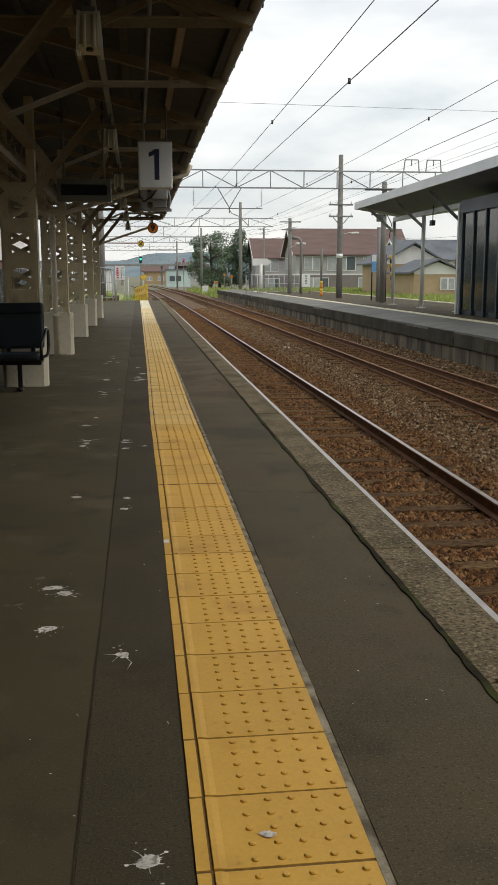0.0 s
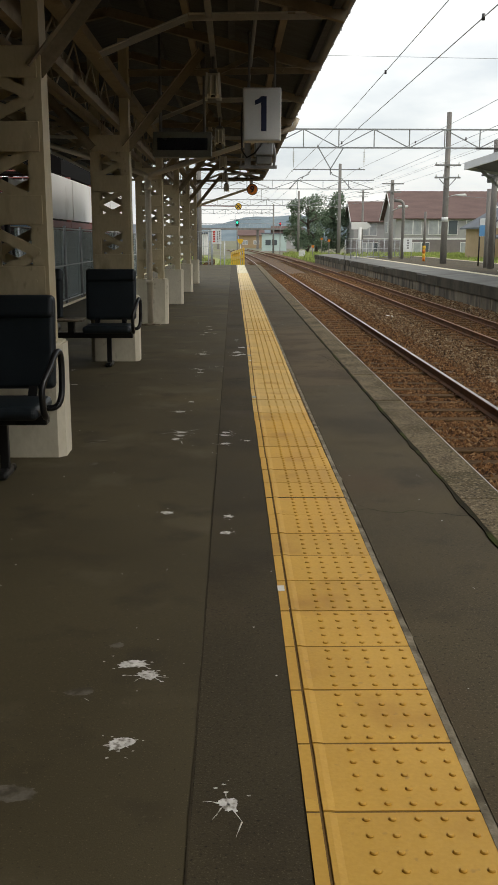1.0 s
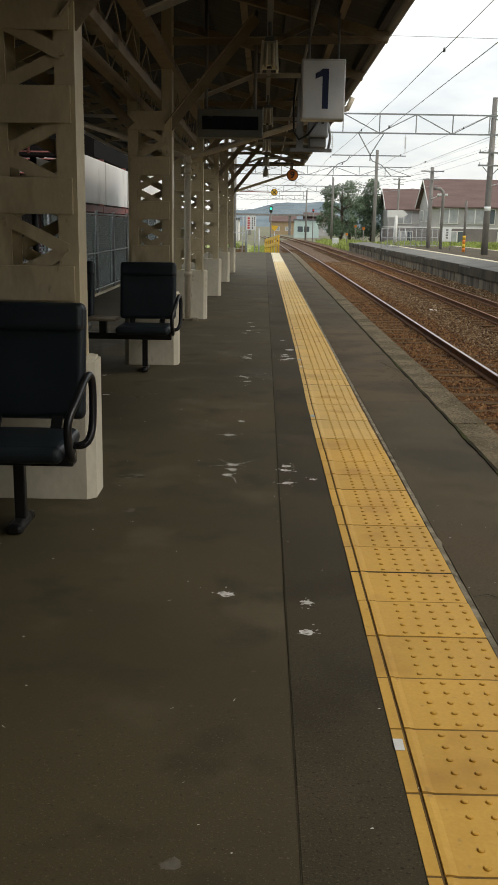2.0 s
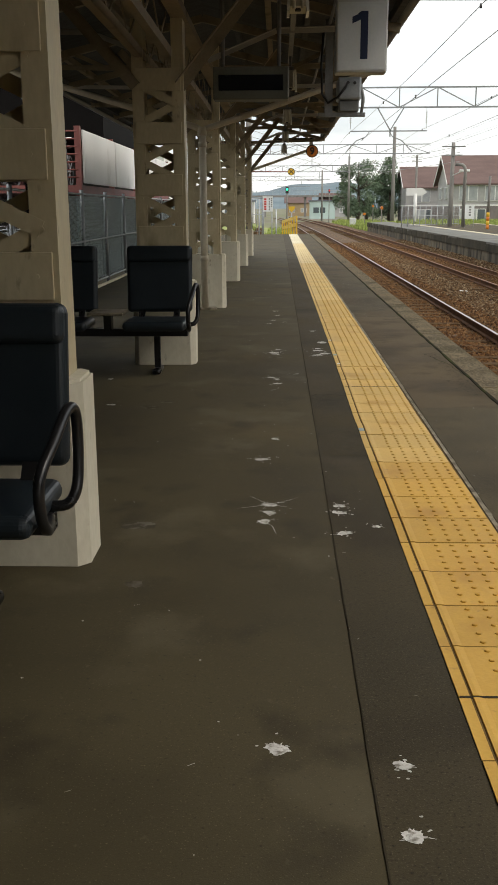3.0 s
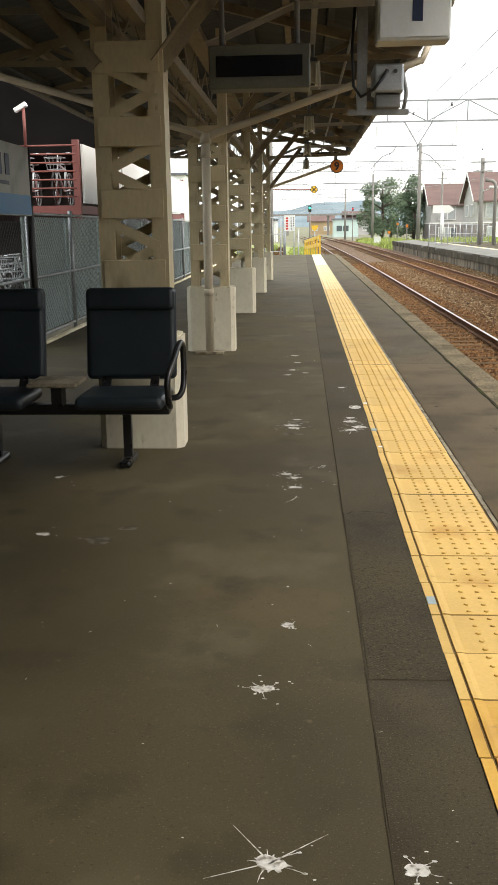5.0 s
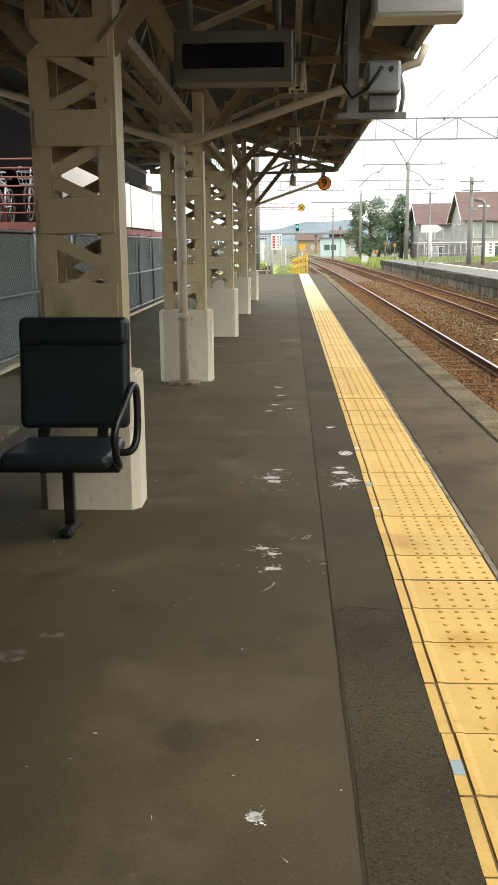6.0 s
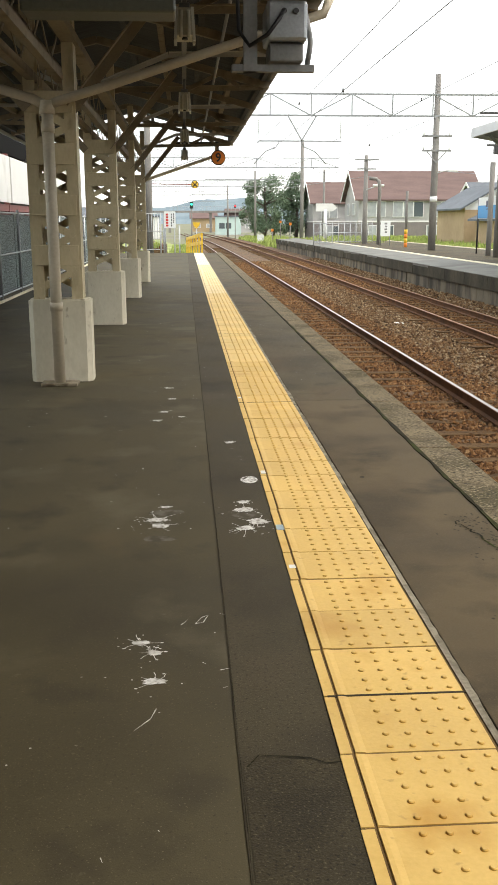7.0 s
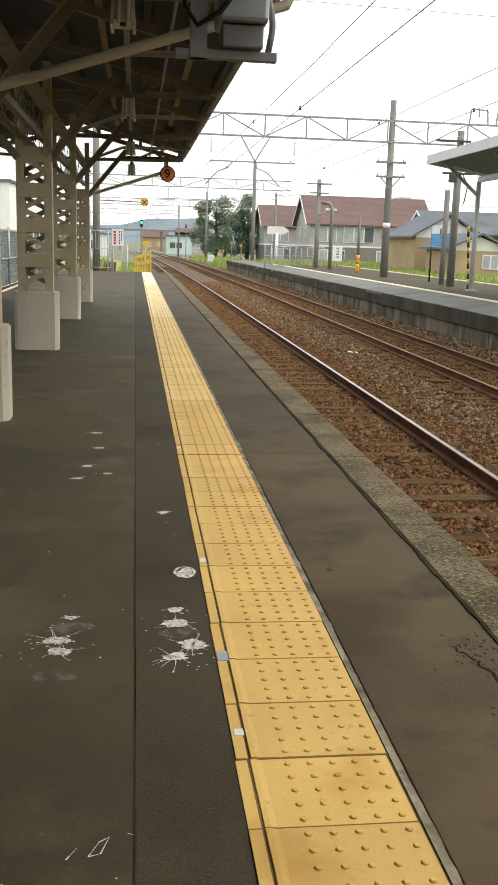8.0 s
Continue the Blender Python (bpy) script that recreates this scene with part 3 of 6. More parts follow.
# tile tones step from deep yellow to pale cream along the platform
tile_deep, tile_yellow, tile_warm, tile_mid, tile_pale = tile_mesh(TILE_DEEP), tile_mesh(TILE), tile_mesh(TILE_WARM), tile_mesh(TILE_MID), tile_mesh(TILE_PALE)
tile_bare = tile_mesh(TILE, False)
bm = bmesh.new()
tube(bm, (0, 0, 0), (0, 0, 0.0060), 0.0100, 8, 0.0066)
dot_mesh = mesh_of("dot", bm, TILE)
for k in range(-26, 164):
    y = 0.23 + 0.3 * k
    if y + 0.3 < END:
        t = piece("tile", tile_bare if 8.8 < y < 12.4 else tile_pale if y > 36.8 else tile_mid if y > 24.5 else tile_warm if y > 15.5 else tile_yellow if y > 6.6 else tile_deep, strip, pose(rng.uniform(-0.0012, 0.0012) - 0.014 * math.exp(-((y - 7.5) / 2.5) ** 2), y, rng.uniform(-0.0015, 0.0010), 0, 0, rng.uniform(-0.15, 0.15)))
        if 8.8 < y < 12.4:
            for i in range(5):
                for j in range(5):
                    piece("dot", dot_mesh, t, Matrix.Translation((0.135 + i * 0.060, 0.030 + j * 0.060, 0.0035)))
for x, y, w, l, m in ((0.003, 9.95, 0.026, 0.035, TAPE_WHITE), (-0.002, 10.42, 0.034, 0.07, TAPE_BLUE), (-0.012, 7.52, 0.03, 0.07, TAPE_BLUE), (-0.002, 3.12, 0.026, 0.055, TAPE_WHITE), (0.004, 11.37, 0.026, 0.06, TAPE_WHITE), (0.004, 13.6, 0.026, 0.04, TAPE_WHITE)):
    bm = bmesh.new()
    box(bm, 0, w, 0, l, 0.0, 0.0015)
    part("tape_mark", bm, m, strip, at=Matrix.Translation((x, y, 0.0045)))
for k in range(-2, 8):
    bm = bmesh.new()
    box(bm, 0.001, 0.405, -0.0050, 0.0050, 0.0, 0.0046)
    part("expansion_joint", bm, SEAM, strip, at=Matrix.Translation((0, 4.43 + 4.5 * k, 0)))
bm = bmesh.new()
box(bm, -0.001, 0.402, -8, END - 0.03, -0.055, 0.0018)
setting("tile_bed", bm, TILEJOINT, "brown gritty bedding in the joints between tactile tiles", "joint")

# droppings and pale stains on the paving
# each: place, radius, rays and their reach
SPLATS = [(-0.105, 0.588, 0.026, 4, 0.05), (-0.484, 2.511, 0.031, 3, 0.05), (-0.431, 2.437, 0.028, 4, 0.07), (-0.466, 2.043, 0.030, 5, 0.05), (-0.182, 1.769, 0.025, 4, 0.06), (-0.493, 4.175, 0.026, 2, 0.04), (-0.193, 4.111, 0.020, 3, 0.04), (-0.204, 3.852, 0.022, 3, 0.04),
          (-0.580, 6.878, 0.027, 7, 0.06), (-0.512, 7.330, 0.019, 3, 0.035), (-0.532, 6.110, 0.026, 5, 0.07), (-0.530, 5.999, 0.027, 3, 0.05), (-0.549, 5.882, 0.026, 3, 0.05), (-0.218, 6.101, 0.026, 5, 0.05), (-0.227, 6.005, 0.025, 4, 0.05), (-0.223, 5.741, 0.025, 4, 0.05), (-0.084, 5.826, 0.016, 4, 0.03),
          (-0.500, 9.060, 0.027, 6, 0.06), (-0.551, 9.324, 0.025, 6, 0.06), (-0.506, 9.250, 0.021, 6, 0.05), (-0.124, 10.870, 0.028, 2, 0.04), (-0.125, 10.743, 0.036, 6, 0.08), (-0.075, 10.560, 0.045, 7, 0.10), (-0.140, 10.470, 0.034, 7, 0.10), (-0.532, 10.615, 0.036, 9, 0.11), (-0.520, 10.528, 0.030, 7, 0.09), (-0.501, 10.813, 0.018, 3, 0.03),
          (-0.130, 12.140, 0.026, 3, 0.04), (-0.554, 13.121, 0.030, 4, 0.05), (-0.596, 12.826, 0.024, 3, 0.04), (-0.432, 12.937, 0.022, 3, 0.04), (-0.541, 14.120, 0.030, 4, 0.05), (-0.506, 13.625, 0.025, 3, 0.04), (-1.620, 8.290, 0.026, 3, 0.04), (-1.797, 9.261, 0.020, 2, 0.03)]
RUNS = [((-0.431, 2.437), (-0.364, 2.413)), ((-0.182, 1.769), (-0.150, 1.700)), ((-0.150, 1.700), (-0.164, 1.645)), ((-0.532, 6.110), (-0.620, 6.235)), ((-0.532, 6.110), (-0.671, 6.055)), ((-0.532, 6.110), (-0.404, 6.212)), ((-0.549, 5.882), (-0.515, 5.82)), ((-0.515, 5.82), (-0.499, 5.725)), ((-0.140, 10.470), (-0.215, 10.41)), ((-0.140, 10.470), (-0.19, 10.39)), ((-0.532, 10.615), (-0.64, 10.67)),
        ((-0.372, 9.462), (-0.346, 9.470)), ((-0.346, 9.470), (-0.327, 9.530)), ((-0.372, 9.462), (-0.350, 9.512)), ((-0.350, 9.512), (-0.327, 9.530)), ((-0.420, 9.455), (-0.398, 9.495)), ((-0.488, 8.90), (-0.502, 8.845)), ((-0.502, 8.845), (-0.545, 8.785)), ((-0.30, 9.12), (-0.27, 9.13))]


def lying(x, y, z):
    """Height of a thin film on the uneven paving."""
    return noise.noise((x * 0.9, y * 0.5, 2.0)) * (0.003 if -0.267 < x < 0 else 0.004) + z


def splat(bm, x, y, r, g, z, spiky=0.0, wide=1.25, deep=0.85):
    """A flat uneven blot, wider across the platform than along it, with a fine fringe."""
    n = 56 if r > 0.01 else 9
    z = lying(x, y, z)
    ph = [g.uniform(0, 6.28) for _ in range(3)]
    pts = []
    for i in range(n):
        a = 2 * math.pi * i / n
        k = 1 + 0.15 * math.sin(2 * a + ph[0]) + 0.10 * math.sin(3 * a + ph[1]) + g.uniform(-0.045, 0.045)
        if spiky and g.random() < 0.16:
            k += g.uniform(0.10, 0.45) * spiky
        pts.append(bm.verts.new((x + r * k * wide * math.cos(a), y + r * k * deep * math.sin(a), z)))
    bm.faces.new(pts)


def streak(bm, p, q, w, z):
    """A thin dried run, tapering to its end."""
    z = lying(*p, z)
    p, q = Vector((*p, z)), Vector((*q, z))
    s = (q - p).cross(Vector((0, 0, 1))).normalized() * w
    bm.faces.new([bm.verts.new(e) for e in (p - s, p + s, q + s * 0.25, q - s * 0.25)])


def ray(bm, x, y, a, d, w, g):
    """A thin splashed ray that bends a little and ends in a drop."""
    px, py = x, y
    for k in range(3):
        a += g.uniform(-0.45, 0.45)
        qx, qy = px + d / 3 * math.cos(a), py + d / 3 * math.sin(a)
        streak(bm, (px, py), (qx, qy), w * (1 - 0.25 * k), 0.0012)
        px, py = qx, qy
    if g.random() < 0.5:
        splat(bm, px, py, w * 1.6, g, 0.0011)


g = random.Random(11)
bm = bmesh.new()
for x, y, r, rays, reach in SPLATS:
    splat(bm, x, y, r * 0.92, g, 0.0010, 1.0, g.uniform(1.0, 1.3), g.uniform(0.8, 1.1))
    splat(bm, x + g.uniform(-0.8, 0.8) * r, y + g.uniform(-0.6, 0.6) * r, r * 0.38, g, 0.0013, 0.8, g.uniform(1.0, 1.7), 0.8)
    a0 = g.uniform(0, 6.28)
    for k in range(rays):
        ray(bm, x, y, a0 + 6.28 * (k + g.uniform(-0.3, 0.3)) / rays, r * 0.6 + reach * g.uniform(0.25, 0.95), 0.0030, g)
    for _ in range(rays):
        a, d = g.uniform(0, 6.28), r + reach * g.uniform(0.2, 1.3)
        splat(bm, x + d * math.cos(a), y + d * math.sin(a), g.uniform(0.0018, 0.004), g, 0.0011)
for p, q in RUNS:
    streak(bm, p, q, 0.0022, 0.0012)
# a dried ring
for k in range(30):
    a, b = 6.283 * k / 30, 6.283 * (k + 1) / 30
    streak(bm, (-0.068 + 0.040 * math.cos(a), 11.269 + 0.062 * math.sin(a)), (-0.068 + 0.040 * math.cos(b), 11.269 + 0.062 * math.sin(b)), 0.0090, 0.0012)
splat(bm, -0.066, 11.262, 0.034, g, 0.0010, 0.3, 1.0, 1.5)
splat(bm, 0.175, 0.649, 0.014, g, 0.0085 - lying(0.175, 0.649, 0.0), 1.0)
for _ in range(480):
    x, y = g.uniform(-1.9, 0.9), g.uniform(0.5, 20)
    if g.random() < 0.45:
        a, d = g.uniform(0, 6.28), g.uniform(0.008, 0.022)
        streak(bm, (x, y), (x + d * math.cos(a), y + d * math.sin(a)), 0.0012, 0.0013)
    else:
        splat(bm, x, y, g.uniform(0.0015, 0.0042), g, 0.0013)
tagged(part("bird_droppings", bm, DROPPING), "dried white bird droppings spattered over the asphalt", "bird droppings", kind="stuff")
bm = bmesh.new()
for x, y, r in ((-1.07, 5.82, 0.055), (-0.62, 2.33, 0.03), (-0.55, 2.65, 0.02), (-1.0, 5.2, 0.03), (-0.70, 1.82, 0.04), (-1.35, 8.21, 0.055), (-1.25, 8.38, 0.035), (-0.155, 7.68, 0.018), (-0.52, 10.35, 0.05), (-0.50, 10.72, 0.06), (-0.12, 10.66, 0.05)):
    splat(bm, x, y, r, g, 0.0007, 0.6)
tagged(part("floor_stains", bm, PALESPOT), "pale dried stains on the asphalt platform", "stains", kind="stuff")

# newer patch and cracks in the edge strip
me = grid_sheet("pavement_patch", 0.434, 0.966, 8.2, 13.45, 0.13, lambda x, y: 0.0022 + noise.noise((x * 0.9, y * 0.5, 2.0)) * 0.004)
me.materials.append(PATCH)
tagged(new("pavement_patch", me), "reddish-brown repaired patch in the edge asphalt", "pavement", kind="structure")
me = grid_sheet("pavement_patch", -0.262, -0.004, 6.95, 8.62, 0.129, lambda x, y: 0.0016 + noise.noise((x * 0.9, y * 0.5, 2.0)) * 0.003)
me.materials.append(COARSE)
tagged(new("pavement_patch", me), "coarse dark asphalt patch beside the tactile tiles", "pavement", kind="structure")
bm = bmesh.new()
for _ in range(420):
    x, y = 0.955 - abs(g.gauss(0, 0.085)), g.uniform(8.6, 10.6)
    if x > 0.5:
        splat(bm, x, y, g.uniform(0.002, 0.0055), g, 0.0036, 0.3, g.uniform(0.8, 1.8), g.uniform(0.8, 2.0))
splat(bm, 0.538, 11.268, 0.011, g, 0.0036, 0.5, 1.3, 1.6)
tagged(part("floor_stains", bm, SEAM), "dark pits and spots worn into the edge asphalt", "stains", kind="stuff")
bm = bmesh.new()


def crack(x, y, dx, dy, n, w):
    pts = [(x + dx * i / n + g.uniform(-0.012, 0.012), y + dy * i / n + g.uniform(-0.03, 0.03)) for i in range(n + 1)]
    for (x0, y0), (x1, y1) in zip(pts, pts[1:]):
        s = Vector((y0 - y1, x1 - x0, 0)).normalized() * w * g.uniform(0.5, 1.2)
        bm.faces.new([bm.verts.new((px, py, lying(px, py, 0.0044))) for px, py in ((x0 - s.x, y0 - s.y), (x0 + s.x, y0 + s.y), (x1 + s.x, y1 + s.y), (x1 - s.x, y1 - s.y))])


crack(0.80, 10.50, 0.05, -0.12, 5, 0.003)
crack(0.85, 10.38, 0.03, -0.16, 6, 0.005)
crack(0.88, 10.22, 0.06, -0.30, 9, 0.006)
crack(0.90, 10.05, -0.05, -0.08, 4, 0.003)
crack(0.94, 9.92, 0.03, -0.55, 12, 0.004)
crack(0.44, 13.46, 0.52, 0.02, 9, 0.0025)
crack(0.44, 4.2, 0.52, -0.08, 10, 0.0025)
crack(0.44, 19.2, 0.52, 0.02, 8, 0.003)
crack(-0.255, 8.62, 0.24, 0.0, 6, 0.003)
tagged(part("pavement_cracks", bm, MOSS), "dark cracks in the asphalt beside the coping", "cracks", kind="stuff")

# added plain walls and a raised slab, never in view, blocking skylight near the start
bm = bmesh.new()
box(bm, -3.95, -3.78, -9.2, 12.3, -0.06, 3.5)
setting("wall_west", bm, DARKWALL2, "plain dark unseen wall added beside the platform to block light", "wall")
bm = bmesh.new()
box(bm, -3.77, 1.1, -3.7, -3.5, -0.06, 3.05)
setting("wall_south", bm, DARKWALL2, "plain dark unseen wall added across the platform to block light", "wall")
bm = bmesh.new()
box(bm, -30, 30, -16.0, -13.0, 4.6, 8.5)
setting("overbridge", bm, DARKWALL2, "plain raised slab added out of view to block the rear sky", "bridge")
bm = bmesh.new()
box(bm, 1.2, 6.9, -16.0, -15.6, -1.1, 4.6)
setting("wall_south_track", bm, DARKWALL2, "plain unseen wall added under the raised slab", "wall")

# ---- canopy ----
EAVE_X, EAVE_Z, RIDGE_X, RIDGE_Z, C0, C1 = 0.79, 3.15, -1.45, 3.72, -9.0, 28.6
SLOPE = (RIDGE_Z - EAVE_Z) / (EAVE_X - RIDGE_X)
BAYS = [5.38 + 4.577 * k - 4.577 * 3 for k in range(9)]
BAYS = [y for y in BAYS if y < 29]


def roof_z(x):
    return RIDGE_Z - abs(x - RIDGE_X) * SLOPE


canopy = thing("platform_canopy", (0, 0, 0), "old steel-framed platform canopy with dark roof boards and corrugated edge", "canopy", "", "structure")
for side in (1, -1):
    ex = EAVE_X if side > 0 else -3.95
    ez = roof_z(ex)
    bm = bmesh.new()
    pr = [(RIDGE_X, RIDGE_Z), (ex, ez)]
    v = [bm.verts.new((x, y, z)) for y in (C0, C1) for x, z in pr] + [bm.verts.new((x, y, z + 0.022)) for y in (C0, C1) for x, z in pr]
    for f in ((0, 1, 3, 2), (4, 6, 7, 5), (0, 4, 5, 1), (2, 3, 7, 6), (1, 5, 7, 3), (0, 2, 6, 4)):
        bm.faces.new([v[i] for i in f])
    part("roof_boarding", bm, ROOF_UNDER, canopy)
    # corrugated sheets lie on the boards and stick out past the eave
    n = int((C1 - C0) / 0.0325)
    vs, fs = [], []
    for i in range(n + 1):
        y = C0 + i * 0.0325
        w = 0.019 * math.sin(2 * math.pi * i / 4.0) + 0.02
        for t in (0.0, 1.008):
            x = RIDGE_X + (ex - RIDGE_X) * t
            vs.append((x + side * 0.02 * math.sin(i * 0.31) * (t > 1), y, RIDGE_Z - abs(x - RIDGE_X) * SLOPE + 0.024 + w))
    for i in range(n):
        fs.append((2 * i, 2 * i + 1, 2 * i + 3, 2 * i + 2))
    me = bpy.data.meshes.new("corrugated_sheet")
    me.from_pydata(vs, [], fs)
    me.materials.append(ROOF_TOP)
    ob = piece("corrugated_sheet", me, canopy, Matrix())
    so = ob.modifiers.new("thick", "SOLIDIFY")
    so.thickness = 0.007
    # gutter, scalloped fascia and purlins along the eave
    bm = bmesh.new()
    gx = ex - side * 0.05
    arc = [(gx + 0.05 * math.cos(a), ez - 0.02 + 0.05 * math.sin(a)) for a in [math.pi + math.pi * i / 8 for i in range(9)]]
    ring = [[bm.verts.new((x, y, z)) for x, z in arc] for y in (C0, C1)]
    for i in range(8):
        bm.faces.new((ring[0][i], ring[0][i + 1], ring[1][i + 1], ring[1][i]))
    ob = part("gutter", bm, GREYSTEEL, canopy)
    so = ob.modifiers.new("thick", "SOLIDIFY")
    so.thickness = 0.004
    for k, x in enumerate((0.65, 0.28, -0.18, -0.62, -1.05)):
        px = RIDGE_X + side * (x - RIDGE_X) * (1.0 if side > 0 else 1.06)
        bm = bmesh.new()
        zt = roof_z(px) - 0.003
        box(bm, px - 0.032, px + 0.032, C0, C1, zt - 0.095, zt - 0.012)
        part("purlin", bm, CANOPYSTEEL if k in (1, 3) else ROOF_UNDER, canopy)
for y in BAYS:
    for half in (0, 1):
        yy = y + 0.11 + half * 2.288
        if yy > C1 - 0.05:
            continue
        for side in (1, -1):
            def at(x, z, yo=0.0):
                return (RIDGE_X + side * (x - RIDGE_X) * (1.0 if side > 0 else 1.06), yy + yo, z)
            bm = bmesh.new()
            beam(bm, at(-1.45, roof_z(-1.45) - 0.15), at(0.73, roof_z(0.73) - 0.13), 0.075, 0.085)
            part("rafter", bm, CANOPYSTEEL, canopy)
            if half:
                bm = bmesh.new()
                angle_bar(bm, at(-0.52, 3.03), at(0.62, 3.05), 0.05)
                part("tie_bar", bm, LIGHTSTEEL, canopy)
                bm = bmesh.new()
                angle_bar(bm, at(-1.25, 2.74), at(-0.52, 3.03), 0.045)
                part("strut", bm, LIGHTSTEEL, canopy)
                bm = bmesh.new()
                beam(bm, at(0.30, 3.06), at(0.30, 3.24), 0.06, 0.03)
                part("hanger", bm, CANOPYSTEEL, canopy)
            else:
                bm = bmesh.new()
                angle_bar(bm, at(-1.28, 2.22, -0.10), at(-0.48, 3.18, -0.10), 0.085)
                part("knee_brace", bm, CANOPYSTEEL, canopy)
                bm = bmesh.new()
                angle_bar(bm, at(-1.25, 2.98), at(0.66, 3.02), 0.06)
                part("tie_bar", bm, CANOPYSTEEL, canopy)
                bm = bmesh.new()
                beam(bm, at(-0.30, 3.0), at(0.10, 3.18), 0.03, 0.05)
                beam(bm, at(0.10, 3.18), at(0.36, 3.02), 0.03, 0.05)
                part("web_bar", bm, CANOPYSTEEL, canopy)
# longitudinal girders between the columns
for gx in (-1.37, -1.60):
    bm = bmesh.new()
    box(bm, gx - 0.03, gx + 0.03, C0, C1, 2.44, 2.51)
    part("lower_chord", bm, CANOPYSTEEL, canopy)
for gx in (-1.28, -1.62):
    bm = bmesh.new()
    box(bm, gx - 0.035, gx + 0.035, C0, C1, 2.74, 2.84)
    box(bm, gx - 0.06, gx + 0.06, C0, C1, 2.725, 2.738)
    part("upper_chord", bm, CANOPYSTEEL, canopy)
for y in BAYS:
    if y + 4.5 < C1 + 1:
        for gx in (-1.37, -1.60):
            bm = bmesh.new()
            n = 10
            for i in range(n):
                a, b = y + 0.25 + (4.577 - 0.3) * i / n, y + 0.25 + (4.577 - 0.3) * (i + 1) / n
                if b < C1:
                    beam(bm, (gx, a, 2.50 if i % 2 else 2.75), (gx, b, 2.75 if i % 2 else 2.50), 0.008, 0.025)
            if len(bm.verts):
                part("lattice_web", bm, CANOPYSTEEL, canopy)
            else:
                bm.free()
# raceway that carries the lamps
bm = bmesh.new()
box(bm, -0.385, -0.335, C0, C1, 3.03, 3.08)
part("raceway", bm, GREYSTEEL, canopy)
for y in BAYS:
    for o in (0.11, 2.4):
        if y + o < C1:
            bm = bmesh.new()
            tube(bm, (-0.36, y + o, 3.08), (-0.36, y + o, roof_z(-0.36) - 0.05), 0.008, 6)
            part("hanger_rod", bm, GREYSTEEL, canopy)
bm = bmesh.new()
hose(bm, [(0.02, C0, 3.10), (0.02, C1, 3.10)], 0.016, 6)
part("conduit", bm, GREYSTEEL, canopy)

# columns
bm = bmesh.new()
box(bm, -0.255, 0.265, -0.02, 0.25, 0.0, 0.70)
bmesh.ops.bevel(bm, geom=[e for e in bm.edges if abs(e.verts[0].co.z - e.verts[1].co.z) > 0.3], offset=0.042, segments=1, affect="EDGES")
bmesh.ops.bevel(bm, geom=[e for e in bm.edges if e.verts[0].co.z > 0.69 and e.verts[1].co.z > 0.69], offset=0.012, segments=2, affect="EDGES")
block_mesh = mesh_of("base_block", bm, CREAM_BLOCK)


def column_parts(col):
    piece("base_block", block_mesh, col, Matrix(), "cream-painted concrete base block")
    for sx in (-1, 1):
        bm = bmesh.new()
        ox, ix = sx * 0.205, sx * 0.112
        box(bm, min(ox, ix), max(ox, ix), 0.01, 0.022, 0.60, 3.30)
        box(bm, min(ox, ix), max(ox, ix), 0.198, 0.21, 0.60, 3.30)
        wx = sx * 0.199
        box(bm, wx - 0.006, wx + 0.006, 0.022, 0.198, 0.60, 3.30)
        part("leg", bm, CREAM, col)
    for z0, z1 in ((2.19, 2.36), (1.79, 1.955), (1.385, 1.55), (0.98, 1.145)):
        for yy in (-0.002, 0.212):
            bm = bmesh.new()
            box(bm, -0.185, 0.185, yy, yy + 0.011, z0, z1, 0.003)
            for rx in (-0.13, 0.13):
                tube(bm, (rx, yy - 0.004, (z0 + z1) / 2), (rx, yy + 0.012, (z0 + z1) / 2), 0.009, 6)
            part("batten_plate", bm, CREAM, col)
    z, s = 0.786, -1
    while z < 2.22:
        for yy in (0.006, 0.204):
            bm = bmesh.new()
            q = s if yy < 0.1 else -s
            beam(bm, (q * 0.15, yy + (0.004 if s > 0 else 0.016), z), (-q * 0.15, yy + (0.004 if s > 0 else 0.016), z + 0.145), 0.007, 0.060)
            for e in (0, 1):
                tube(bm, (q * 0.15 * (1 - 2 * e), yy - 0.006, z + 0.145 * e), (q * 0.15 * (1 - 2 * e), yy + 0.02, z + 0.145 * e), 0.012, 8)
            part("lacing_bar", bm, CREAM, col)
        z, s = z + 0.145, -s


first_col = thing("canopy_column", (-1.45, BAYS[0], 0), "cream-painted laced steel column on a concrete base", "column", "canopy columns")
column_parts(first_col)
for y in BAYS[1:]:
    copy_thing(first_col, Matrix.Translation((-1.457, y, 0)))

# drain pipes at the third column
drain = thing("drain_pipe", (-1.45, 14.34, 0), "cream drain pipes from both gutters down a canopy column", "drain pipe")
bm = bmesh.new()
hose(bm, [(0, 0, 0.02), (0, 0, 1.0), (0, 0, 2.22)], 0.046, 12)
part("downpipe", bm, CREAM_PIPE, drain)
for z, h, r in ((0.62, 0.07, 0.053), (2.02, 0.07, 0.053), (2.16, 0.10, 0.06)):
    bm = bmesh.new()
    tube(bm, (0, 0, z), (0, 0, z + h), r, 12)
    part("pipe_collar", bm, CREAM_PIPE, drain)
bm = bmesh.new()
hose(bm, [(0, 0, 2.22), (0.10, 0, 2.26), (0.5, 0, 2.38), (1.69, 0, 2.76), (2.18, 0, 2.92), (2.24, 0, 3.06)], 0.038, 10)
part("branch_pipe", bm, CREAM_PIPE, drain)
bm = bmesh.new()
